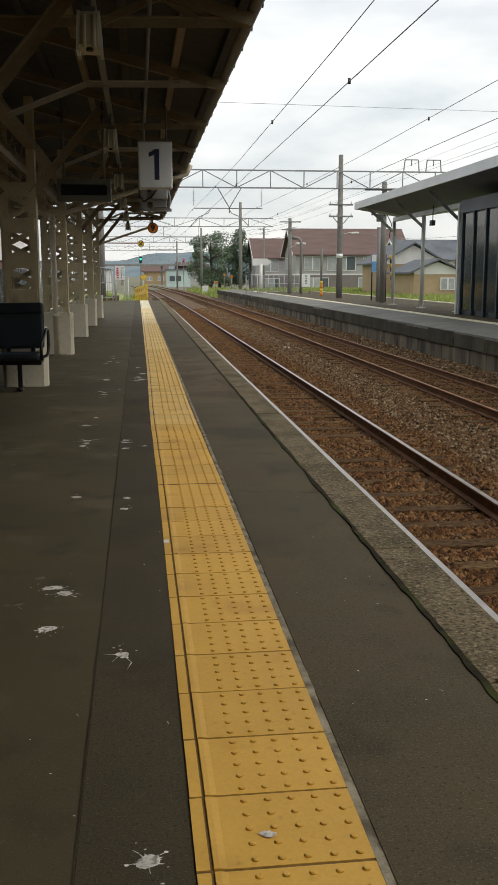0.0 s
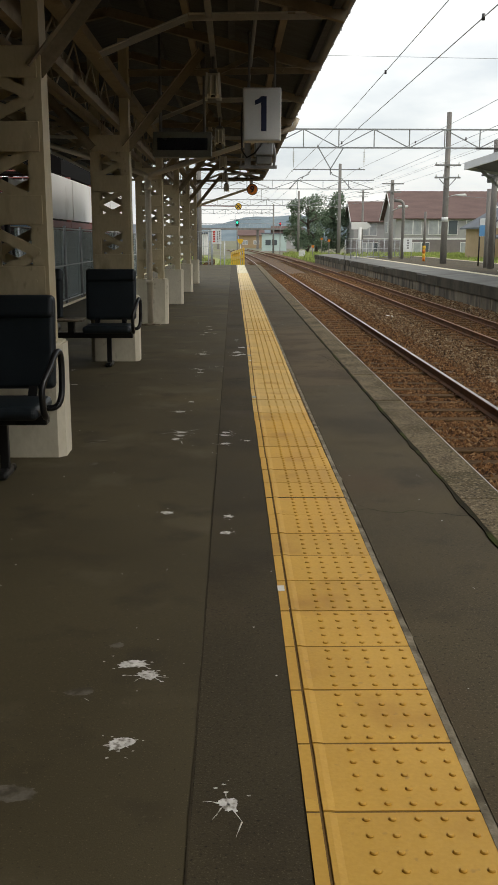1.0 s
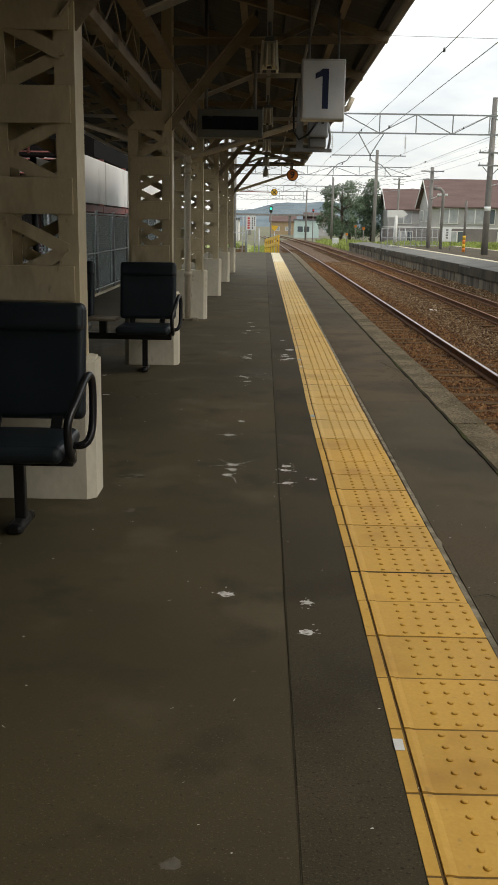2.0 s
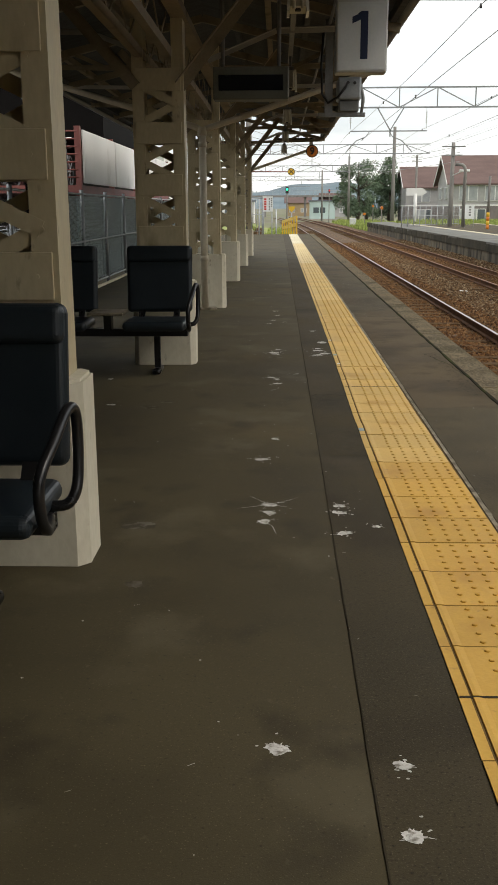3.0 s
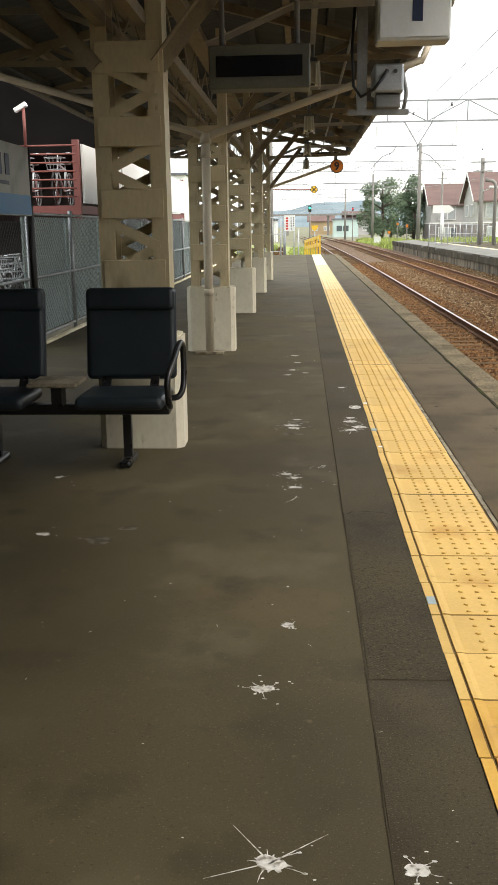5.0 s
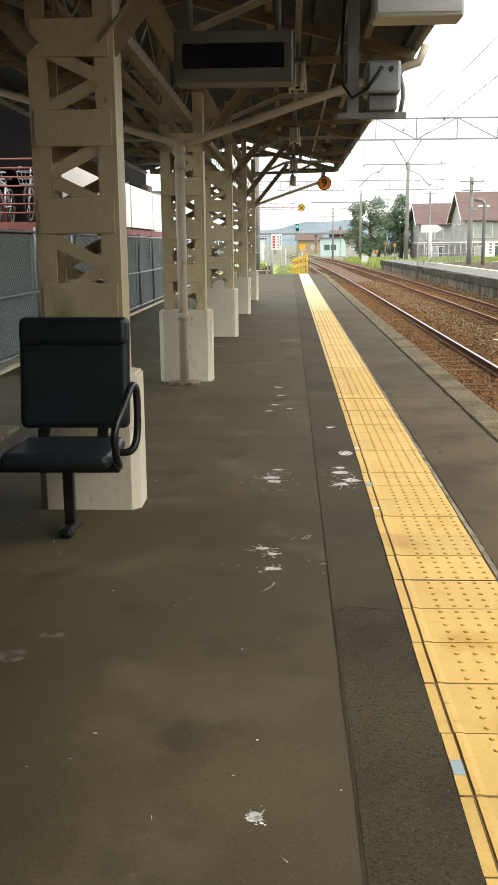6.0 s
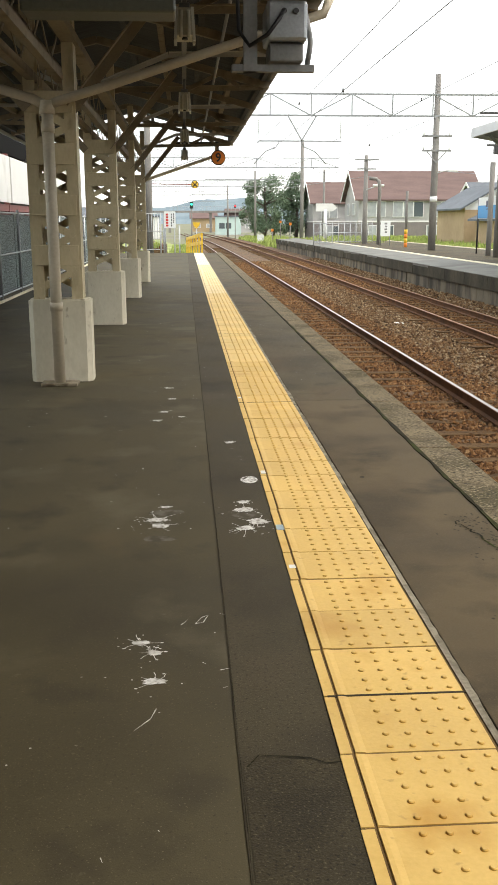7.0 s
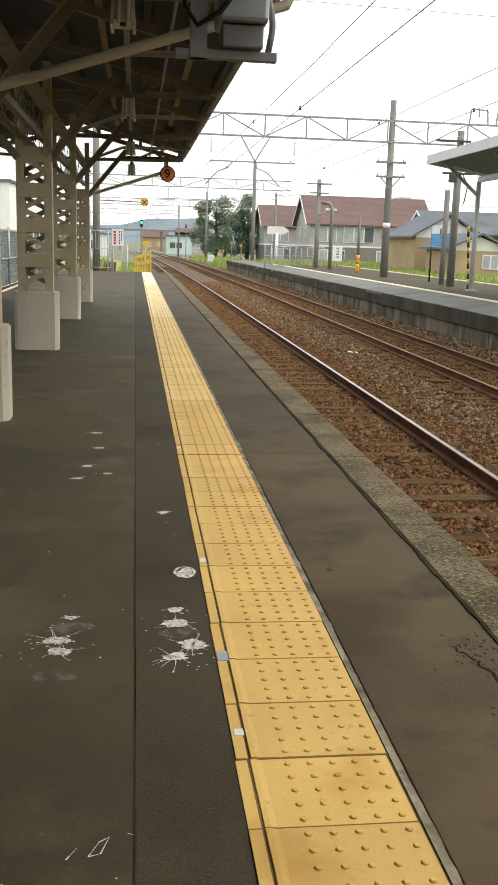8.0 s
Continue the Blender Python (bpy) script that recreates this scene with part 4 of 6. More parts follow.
hose(bm, [(0, 0, 2.22), (-0.10, 0, 2.27), (-1.9, 0, 2.80), (-2.40, 0, 2.94), (-2.45, 0, 3.06)], 0.038, 10)
part("branch_pipe", bm, CREAM_PIPE, drain)
bm = bmesh.new()
box(bm, -0.15, 0.15, -0.08, 0.10, 0.0, 0.025, 0.004)
part("foot_plate", bm, WOOD_TABLE, drain)

stay = thing("drain_pipe", (-1.45, 28.56, 0), "cream drain pipe rising to the eave at the canopy end", "drain pipe")
bm = bmesh.new()
hose(bm, [(0, 0, 0.02), (0, 0, 2.16), (0.12, 0, 2.24), (1.72, 0, 2.77), (1.80, 0, 2.84), (1.82, 0, 3.10)], 0.036, 10)
part("downpipe", bm, CREAM_PIPE, stay)
for z in (0.62, 1.9):
    bm = bmesh.new()
    tube(bm, (0, 0, z), (0, 0, z + 0.07), 0.046, 10)
    part("pipe_collar", bm, CREAM_PIPE, stay)

# fluorescent lamps
lamp = thing("platform_lamp", (-0.36, 4.83, 2.64), "ivory ribbed box lamp hanging unlit under the canopy", "ceiling lamp", "canopy lamps")
bm = bmesh.new()
v = [bm.verts.new((sx * w, sy * d, z)) for z, w, d in ((0.03, 0.058, 0.14), (0.22, 0.045, 0.13)) for sx, sy in ((-1, -1), (1, -1), (1, 1), (-1, 1))]
for f in ((3, 2, 1, 0), (4, 5, 6, 7), (0, 1, 5, 4), (1, 2, 6, 5), (2, 3, 7, 6), (3, 0, 4, 7)):
    bm.faces.new([v[k] for k in f])
part("body", bm, LAMPBODY, lamp)
for sx in (-1, 1):
    bm = bmesh.new()
    v = [bm.verts.new((sx * (x + o), y, z)) for x, z in ((0.060, 0.0), (0.048, 0.225)) for o, y in ((0, -0.13), (0.020, -0.13), (0.020, 0.13), (0, 0.13))]
    for f in ((3, 2, 1, 0), (4, 5, 6, 7), (0, 1, 5, 4), (1, 2, 6, 5), (2, 3, 7, 6), (3, 0, 4, 7)):
        bm.faces.new([v[k] for k in f])
    part("side_cover", bm, TUBE, lamp)
for sx in (-0.03, 0.03):
    bm = bmesh.new()
    tube(bm, (sx, -0.146, 0.01), (sx * 0.9, -0.138, 0.20), 0.014, 8)
    part("rib", bm, LAMPBODY, lamp)
bm = bmesh.new()
tube(bm, (0, -0.05, 0.032), (0, -0.05, 0.012), 0.022, 10)
part("knob", bm, DARKSTEEL, lamp)
bm = bmesh.new()
box(bm, -0.04, 0.04, -0.06, 0.06, 0.22, 0.27, 0.006)
part("neck", bm, GREYSTEEL, lamp)
bm = bmesh.new()
tube(bm, (0, 0, 0.268), (0, 0, 0.392), 0.016, 8)
part("stem", bm, GREYSTEEL, lamp)
for k in range(-2, 6):
    if k:
        copy_thing(lamp, Matrix.Translation((-0.36, 4.83 + 4.6 * k, 2.64)))

# hanging number sign
sign = thing("number_sign", (0.125, 9.77, 2.275), "white illuminated box sign with a navy platform number one", "sign")
bm = bmesh.new()
box(bm, -0.194, 0.194, -0.085, 0.085, 0.0, 0.515, 0.012)
part("case", bm, SIGNFRAME, sign)
for s in (-1, 1):
    bm = bmesh.new()
    box(bm, -0.178, 0.178, s * 0.0885 - 0.002, s * 0.0885 + 0.002, 0.02, 0.495)
    face = part("face", bm, SIGNWHITE, sign)
    bm = bmesh.new()
    yy = s * 0.092
    box(bm, -0.010, 0.045, yy - 0.001, yy + 0.001, 0.095, 0.43)
    v = [bm.verts.new(p) for p in ((-0.010, yy - 0.0012, 0.43), (-0.010, yy - 0.0012, 0.37), (-0.073, yy - 0.0012, 0.345), (-0.073, yy - 0.0012, 0.39), (-0.034, yy - 0.0012, 0.408))]
    bm.faces.new(v)
    part("numeral", bm, NAVY, face)
for x in (-0.13, 0.13):
    bm = bmesh.new()
    tube(bm, (x, 0, 0.515), (x, 0, roof_z(0.125 + x) - 2.275 - 0.02), 0.012, 8)
    part("hanger", bm, GREYSTEEL, sign)

# hanging display
disp = thing("departure_display", (-0.745, 11.0, 2.22), "grey hanging departure display with a dark blank screen", "display")
bm = bmesh.new()
box(bm, -0.335, 0.335, -0.09, 0.12, 0.0, 0.275, 0.01)
part("case", bm, DISPCASE, disp)
bm = bmesh.new()
box(bm, -0.285, 0.285, -0.096, -0.0905, 0.075, 0.205)
part("screen", bm, SCREEN, disp)
for x in (-0.25, 0.25):
    bm = bmesh.new()
    tube(bm, (x, 0, 0.275), (x, 0, roof_z(-0.745 + x) - 2.22 - 0.03), 0.018, 8)
    part("hanger", bm, GREYSTEEL, disp)

# camera housing on its bracket at the eave
cam_box = thing("monitor_camera", (0.23, 12.42, 2.22), "grey camera housing with looped cable on a steel bracket", "camera")
bm = bmesh.new()
box(bm, -0.12, 0.12, -0.10, 0.22, 0.14, 0.36, 0.02)
part("housing", bm, GALV, cam_box)
bm = bmesh.new()
box(bm, -0.10, 0.10, -0.06, 0.20, 0.03, 0.135, 0.01)
part("lens_hood", bm, GREYSTEEL, cam_box)
for x in (-0.02, 0.05):
    bm = bmesh.new()
    tube(bm, (x, -0.115, 0.30), (x, -0.098, 0.30), 0.016, 10)
    part("gland", bm, DARKSTEEL, cam_box)
bm = bmesh.new()
box(bm, -0.32, 0.17, -0.03, 0.03, -0.02, 0.02)
hose(bm, [(0.13, 0, 0.02), *bend((0.13, 0, 0.02), (0.155, 0, 0.16), (0.10, 0, 0.34), 0.06), (0.12, 0, 0.30)], 0.016, 8)
part("bracket", bm, GREYSTEEL, cam_box)
bm = bmesh.new()
box(bm, -0.25, -0.17, -0.04, 0.04, -0.02, 0.92)
part("post", bm, GREYSTEEL, cam_box)
bm = bmesh.new()
hose(bm, [(-0.02, -0.11, 0.30), (-0.05, -0.17, 0.25), (-0.12, -0.17, 0.16), (-0.22, -0.10, 0.11), (-0.28, -0.05, 0.20), (-0.29, 0.0, 0.5), (-0.27, 0.0, 0.85)], 0.012, 8)
part("cable", bm, BLACK, cam_box)

# benches
def glide(pts, n=4):
    """A smooth curve through the points."""
    out = []
    for i in range(len(pts) - 1):
        a, b, c, d = pts[max(0, i - 1)], pts[i], pts[i + 1], pts[min(len(pts) - 1, i + 2)]
        for k in range(n):
            t = k / n
            out.append(b + (c - a) * (t / 2) + (a * 2 - b * 5 + c * 4 - d) * (t * t / 2) + (b * 3 - a - c * 3 + d) * (t ** 3 / 2))
    return out + [pts[-1]]


bench = thing("platform_bench", (-1.455, 9.57, 0), "black vinyl waiting bench with curved armrests and small table", "bench", "benches at the columns")
bm = bmesh.new()
box(bm, -1.15, 0.24, -0.045, 0.045, 0.295, 0.355, 0.006)
part("beam", bm, SEATSTEEL, bench)
for sx in (0.0, -0.77):
    bm = bmesh.new()
    box(bm, sx - 0.245, sx + 0.245, -0.30, 0.13, 0.365, 0.44, 0.034, 5)
    part("seat", bm, VINYL, bench)
    bm = bmesh.new()
    box(bm, sx - 0.264, sx + 0.264, -0.035, 0.035, -0.005, 0.525, 0.033, 5)
    box(bm, sx - 0.259, sx + 0.259, -0.062, 0.005, 0.392, 0.522, 0.030, 5)
    part("backrest", bm, VINYL, bench, at=pose(0, 0.15, 0.475, -9))
    for o in (-0.14, 0.14):
        bm = bmesh.new()
        beam(bm, (sx + o, 0.02, 0.35), (sx + o, 0.17, 0.535), 0.05, 0.02)
        part("back_bracket", bm, SEATSTEEL, bench)
    bm = bmesh.new()
    box(bm, sx - 0.035, sx + 0.015, -0.022, 0.022, 0.03, 0.30, 0.006)
    leg = part("leg", bm, SEATSTEEL, bench)
    bm = bmesh.new()
    box(bm, sx - 0.045, sx + 0.025, -0.13, 0.13, 0.0, 0.045, 0.018)
    part("foot", bm, SEATSTEEL, leg)
for sx, o in ((0.268, 1), (-1.05, -1)):
    bm = bmesh.new()
    way = [(-0.03, -0.05, 0.36), (0.0, -0.20, 0.37), (0.0, -0.26, 0.43), (0.0, -0.26, 0.54), (0.022, -0.16, 0.625), (0.035, -0.05, 0.690), (0.046, 0.01, 0.695), (0.052, 0.03, 0.64), (0.052, 0.02, 0.50), (0.046, -0.01, 0.43), (0.02, -0.03, 0.395), (-0.03, -0.03, 0.39)]
    hose(bm, glide([Vector((sx + x * o, y, z)) for x, y, z in way]), 0.0175, 10)
    part("armrest", bm, SEATSTEEL, bench)
bm = bmesh.new()
box(bm, -0.53, -0.25, -0.20, 0.08, 0.475, 0.50, 0.008)
table = part("side_table", bm, WOOD_TABLE, bench, "small worn laminate table top")
bm = bmesh.new()
box(bm, -0.42, -0.36, -0.10, 0.0, 0.35, 0.476)
part("table_stem", bm, SEATSTEEL, table)
copy_thing(bench, Matrix.Translation((-1.44, 4.92, 0)))

# ---- opposite platform ----
FZ, FX, FEND = 0.10, 7.25, 83.0


def curved_strip(name, x0, x1, z0, z1, y0, y1, mat, label, category, thick=0.2):
    ys = [y for y in range(int(y0), int(y1) + 1, 2)]
    vs, fs = [], []
    for y in ys:
        w = veer(y)
        vs += [(x0 + w, y, z0), (x1 + w, y, z1)]
    for i in range(len(ys) - 1):
        fs.append((2 * i, 2 * i + 1, 2 * i + 3, 2 * i + 2))
    me = bpy.data.meshes.new(name)
    me.from_pydata(vs, [], fs)
    me.materials.append(mat)
    ob = tagged(new(name, me), label, category, kind="structure")
    so = ob.modifiers.new("thick", "SOLIDIFY")
    so.thickness, so.offset = thick, -1
    return ob


curved_strip("far_platform_edge", FX, FX + 1.42, 0.0, FZ - 0.012, -12, FEND, FARPAVE, "pale grey concrete edge of the opposite platform", "pavement")
curved_strip("far_yellow_line", FX + 1.42, FX + 1.72, FZ, FZ, -12, 70, TILE_PALE, "faded yellow warning line on the opposite platform", "tactile paving", 0.1)
curved_strip("far_pavement", FX + 1.72, 13.3, FZ - 0.008, FZ - 0.008, -12, 70, ASPHALT_EDGE, "grey asphalt surface of the opposite platform", "pavement")
curved_strip("far_back_line", 13.3, 13.48, FZ + 0.02, FZ + 0.02, -12, 70, TILE_PALE, "pale yellow kerb at the back of the opposite platform", "kerb", 0.3)
curved_strip("far_pavement", FX + 1.42, 11.6, FZ - 0.02, FZ - 0.15, 70, FEND, ASPHALT_EDGE, "weedy end of the opposite platform", "pavement")
wall = thing("far_platform_wall", (0, 0, 0), "dark stained concrete block wall of the opposite platform", "platform wall", "", "structure")
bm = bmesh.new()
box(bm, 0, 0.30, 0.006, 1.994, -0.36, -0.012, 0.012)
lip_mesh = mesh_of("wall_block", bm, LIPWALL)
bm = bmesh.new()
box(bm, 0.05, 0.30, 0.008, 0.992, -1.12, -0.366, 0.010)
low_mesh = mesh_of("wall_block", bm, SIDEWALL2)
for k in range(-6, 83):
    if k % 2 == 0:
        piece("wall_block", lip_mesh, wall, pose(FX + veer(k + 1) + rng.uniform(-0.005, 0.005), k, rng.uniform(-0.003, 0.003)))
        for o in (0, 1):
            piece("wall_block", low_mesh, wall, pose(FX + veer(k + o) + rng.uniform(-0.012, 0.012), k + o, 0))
bm = bmesh.new()
box(bm, FX + 0.28, 8.6, -12, 62, -1.12, -0.25)
setting("far_platform_body", bm, SIDEWALL, "concrete fill of the opposite platform", "platform")

shelter = thing("far_canopy", (0, 0, 0), "pale steel butterfly canopy over the opposite platform", "canopy", "", "structure")
# the roof is run on south, out of view, to shade the near floor
SY0, SY1 = -14.0, 37.0
for x0, z0, x1, z1, nm in ((8.8, 4.12, 11.0, 3.72, "roof"), (11.0, 3.72, 13.4, 4.12, "roof")):
    bm = bmesh.new()
    v = [bm.verts.new((x, y, z + o)) for o in (0, -0.06) for y in (SY0, SY1) for x, z in ((x0, z0), (x1, z1))]
    for f in ((0, 1, 3, 2), (4, 6, 7, 5), (0, 4, 5, 1), (2, 3, 7, 6), (0, 2, 6, 4), (1, 5, 7, 3)):
        bm.faces.new([v[i] for i in f])
    part("roof", bm, SOFFIT, shelter)
bm = bmesh.new()
box(bm, 8.74, 8.80, SY0, SY1 + 0.03, 3.93, 4.20)
part("fascia", bm, FARROOF, shelter)
bm = bmesh.new()
beam(bm, (8.76, SY1 + 0.03, 4.07), (11.0, SY1 + 0.03, 3.70), 0.05, 0.25)
beam(bm, (11.0, SY1 + 0.03, 3.70), (13.4, SY1 + 0.03, 4.07), 0.05, 0.25)
part("end_fascia", bm, FARROOF, shelter)
bm = bmesh.new()
box(bm, 10.20, 10.34, SY0, SY1 - 0.6, 3.42, 3.58)
part("girder", bm, GALV, shelter)
for y in (36.5, 32.5, 28.5, -10.5):
    for x in (10.28,):
        bm = bmesh.new()
        tube(bm, (x, y, FZ), (x, y, 3.44), 0.075, 12)
        box(bm, x - 0.14, x + 0.14, y - 0.14, y + 0.14, FZ - 0.005, FZ + 0.03)
        part("column", bm, FARPOST, shelter)
        bm = bmesh.new()
        beam(bm, (x, y, 3.0), (9.2, y, 3.93), 0.06, 0.10)
        part("arm", bm, GALV, shelter)
bm = bmesh.new()
box(bm, 10.1, 10.24, 31.0, 31.25, 3.0, 3.18, 0.01)
tube(bm, (10.17, 31.1, 3.18), (10.17, 31.1, 3.7), 0.015, 6)
part("hanging_clock", bm, BLACK, shelter)

# lengthened southward out of view as well, to block low sky light
room = thing("waiting_room", (9.72, -6.0, FZ), "dark glazed waiting room under the opposite canopy", "waiting room")
bm = bmesh.new()
box(bm, 0.06, 3.0, 0.05, 32.95, 0.0, 3.3)
part("body", bm, CLAD, room)
bm = bmesh.new()
box(bm, 0.0, 3.05, 0.0, 33.0, 3.05, 3.42)
part("head_beam", bm, SOFFIT, room)
for k in range(34):
    bm = bmesh.new()
    box(bm, -0.02, 0.055, k * 0.99, k * 0.99 + 0.09, 0.0, 3.05)
    part("mullion", bm, CLAD, room)
    if k < 33:
        bm = bmesh.new()
        box(bm, 0.03, 0.055, k * 0.99 + 0.1, k * 0.99 + 0.98, 0.15, 3.0)
        part("pane", bm, DARKPANE, room)
bm = bmesh.new()
box(bm, -0.03, 0.10, 32.98, 33.10, 0.0, 3.3)
part("corner_post", bm, FARPOST, room)


# ---- poles, gantries and wires ----
def pole(name, x, y, z0, z1, r0, r1, mat, label, group=""):
    p = thing(name, (x, y, z0), label, "pole", group)
    bm = bmesh.new()
    tube(bm, (0, 0, 0), (0, 0, z1 - z0), r0, 14, r1)
    part("shaft", bm, mat, p)
    return p


main = pole("utility_pole", 10.62, 48.5, FZ - 0.2, 7.5, 0.175, 0.12, POLE, "tall weathered concrete pole carrying the overhead gantry", "line poles")
for z in (5.05, 4.45):
    bm = bmesh.new()
    beam(bm, (-0.65, -0.18, z), (0.65, -0.18, z), 0.07, 0.08)
    arm = part("crossarm", bm, GREYSTEEL, main)
    for x in (-0.58, -0.2, 0.55):
        bm = bmesh.new()
        tube(bm, (x, -0.18, z + 0.04), (x, -0.18, z + 0.17), 0.035, 8, 0.022)
        part("insulator", bm, SIGNFRAME, arm)
bm = bmesh.new()
beam(bm, (-0.42, -0.18, 4.4), (0, -0.18, 3.95), 0.03, 0.04)
beam(bm, (0.42, -0.18, 4.4), (0, -0.18, 3.95), 0.03, 0.04)
part("arm_brace", bm, GREYSTEEL, main)
bm = bmesh.new()
tube(bm, (0, 0, 2.3), (0, 0, 2.52), 0.168, 14)
part("number_band", bm, SIGNWHITE, main)
bm = bmesh.new()
hose(bm, [(0, -0.1, 3.5), (0.5, -0.15, 3.62), (0.95, -0.15, 3.66)], 0.02, 6)
box(bm, 0.55, 1.0, -0.22, -0.08, 3.56, 3.64, 0.02)
part("lamp_arm", bm, SIGNFRAME, main)


def gantry(y, xa, xb, z0, z1, step, label, pole_left=None):
    gt = thing("overhead_gantry", (0, y, z0), label, "gantry", "gantries over the line")
    h = z1 - z0
    bm = bmesh.new()
    box(bm, xa, xb, -0.03, 0.03, -0.035, 0.035)
    part("lower_chord", bm, GANTRY, gt)
    bm = bmesh.new()
    box(bm, xa, xb, -0.03, 0.03, h - 0.035, h + 0.035)
    part("upper_chord", bm, GANTRY, gt)
    n = max(2, round((xb - xa) / step))
    for i in range(n):
        a, b = xa + (xb - xa) * i / n, xa + (xb - xa) * (i + 1) / n
        bm = bmesh.new()
        beam(bm, (a, 0, 0), (a, 0, h), 0.05, 0.05)
        part("web_post", bm, GANTRY, gt)
        bm = bmesh.new()
        beam(bm, (a, 0, h if i % 2 else 0), (b, 0, 0 if i % 2 else h), 0.045, 0.045)
        part("web_diagonal", bm, GANTRY, gt)
    return gt


g1 = gantry(48.4, -1.95, 21.0, 5.78, 6.66, 1.75, "lattice steel gantry spanning the tracks with wire hangers")
for x in (14.4, 15.6):
    bm = bmesh.new()
    for a, b in (((x - 0.42, 0, 0.9), (x - 0.36, 0, 1.5)), ((x - 0.36, 0, 1.5), (x + 0.36, 0, 1.5)), ((x + 0.36, 0, 1.5), (x + 0.42, 0, 0.9)), ((x, 0, 1.5), (x, 0, 1.2))):
        beam(bm, a, b, 0.05, 0.05)
    part("feeder_frame", bm, GANTRY, g1)
bm = bmesh.new()
for a, b in (((4.1, 0, 0), (4.72, 0, -1.02)), ((5.35, 0, 0), (4.72, 0, -1.02)), ((4.72, 0, -1.0), (4.72, 0, -1.3))):
    beam(bm, a, b, 0.05, 0.05)
part("drop_bracket", bm, GANTRY, g1)
bm = bmesh.new()
beam(bm, (2.85, 0, -1.05), (6.45, 0, -1.05), 0.05, 0.05)
part("cross_bar", bm, GANTRY, g1)
for x, o in ((2.645, 1), (5.79, -1)):
    bm = bmesh.new()
    hose(bm, [(x + 1.1 * o, 0, -1.08), (x + 0.95 * o, 0, -1.3), (x + 0.5 * o, 0, -1.48), (x, 0, -2.0)], 0.022, 6)
    part("pull_off_arm", bm, GANTRY, g1)
for x in (2.86, 6.4):
    bm = bmesh.new()
    tube(bm, (x, 0, -0.02), (x, 0, -0.95), 0.012, 6)
    for k in range(6):
        tube(bm, (x, 0, -0.2 - 0.09 * k), (x, 0, -0.24 - 0.09 * k), 0.06, 8, 0.03)
    part("insulator_string", bm, SIGNFRAME, g1)
pole("gantry_post", -1.95, 49.3, -0.3, 6.8, 0.17, 0.13, POLE, "grey concrete post holding the gantry beside the platform end", "line poles")
pole("gantry_post", 21.0, 48.4, -1.12, 6.9, 0.18, 0.14, POLE, "concrete gantry post behind the opposite platform", "line poles")
for y, xr, zt in ((86, 9.4, 7.9), (128, 8.6, 7.6), (170, 7.0, 7.4)):
    gantry(y, -5.5 + veer(y), max(xr, 8.2 + veer(y)) + 3.0 * (y < 100), 5.7, 6.45, 2.2, "lattice steel gantry over the distant tracks")
    pole("gantry_post", xr, y + 0.3, -1.12, zt, 0.17, 0.13, POLE, "concrete post of a distant gantry", "line poles")
    pole("gantry_post", -5.5 + veer(y), y + 0.3, -1.12, 6.9, 0.17, 0.13, POLE, "concrete post of a distant gantry", "line poles")
    pb = thing("catenary_arm", (1.6 + veer(y), y, 4.75), "thin steel arms holding the contact wires", "bracket", "catenary arms")
    bm = bmesh.new()
    beam(bm, (0, 0, 0), (5.6, 0, 0), 0.06, 0.06)
    part("bar", bm, GANTRY, pb)
    for x in (1.0, 4.2):
        bm = bmesh.new()
        beam(bm, (x, 0, 0), (x, 0, 0.98), 0.05, 0.05)
        part("drop", bm, GANTRY, pb)


def wire(pts, r, label):
    bm = bmesh.new()
    hose(bm, pts, r, 5)
    return tagged(part("overhead_wire", bm, WIRE), label, "wire", "overhead wires")


YS = [-12, 0, 48, 86, 128, 170, 200]
for mid, zc, zm in ((2.645, 3.74, 4.30), (5.87, 3.85, 4.42)):
    wire([(mid + veer(y), y, zc) for y in YS], 0.007, "thin contact wire hanging over the track")
    pts = []
    for a, b in zip(YS, YS[1:]):
        pts += [(mid + veer(a + (b - a) * t), a + (b - a) * t, zm + 0.22 - 0.88 * t * (1 - t)) for t in (0, 0.25, 0.5, 0.75)]
    wire(pts, 0.007, "sagging messenger wire above the contact wire")
    drop = thing("wire_clamps", (0, 0, 0), "small clamps along the overhead contact line", "wire", "overhead wires")
    for y in range(4, 80, 7):
        bm = bmesh.new()
        t = ((y - 0) / 48.0) if y < 48 else (y - 48) / 38.0
        top = zm + 0.22 - 0.88 * t * (1 - t)
        hh = zc if y % 2 else top
        tube(bm, (mid + veer(y), y, hh - 0.03), (mid + veer(y), y, hh + 0.04), 0.02, 6)
        part("clamp", bm, DARKSTEEL, drop)
for x, z in ((10.2, 5.0), (11.35, 5.0), (14.4, 7.0), (15.6, 7.0)):
    wire([(x, -30, z + 0.6), (x, 10, z - 0.15), (x, 48.3, z + 0.02), (x - 1.2, 86, z - 0.3), (x - 3.5, 128, z + 0.6)], 0.007, "feeder wire strung between poles")
wire([(-20, 30, 7.0), (4, 30.5, 6.85), (14, 31, 6.8), (40, 32, 7.2)], 0.007, "thin cable crossing over the station")
wire([(10.9, 48.5, 3.5), (14, 46, 3.1), (19, 44, 3.4), (40, 40, 4.5)], 0.009, "slack cable from the pole towards the houses")
for z in (4.9, 5.5, 5.9):
    wire([(-6, 50, z + 0.3), (3, 86, z), (1, 128, z + 0.3), (-3, 170, z)], 0.014, "distant feeder wire beside the line")
    wire([(12, 70, z - 0.6), (9, 100, z - 0.4), (7, 140, z)], 0.014, "distant feeder wire beside the line")


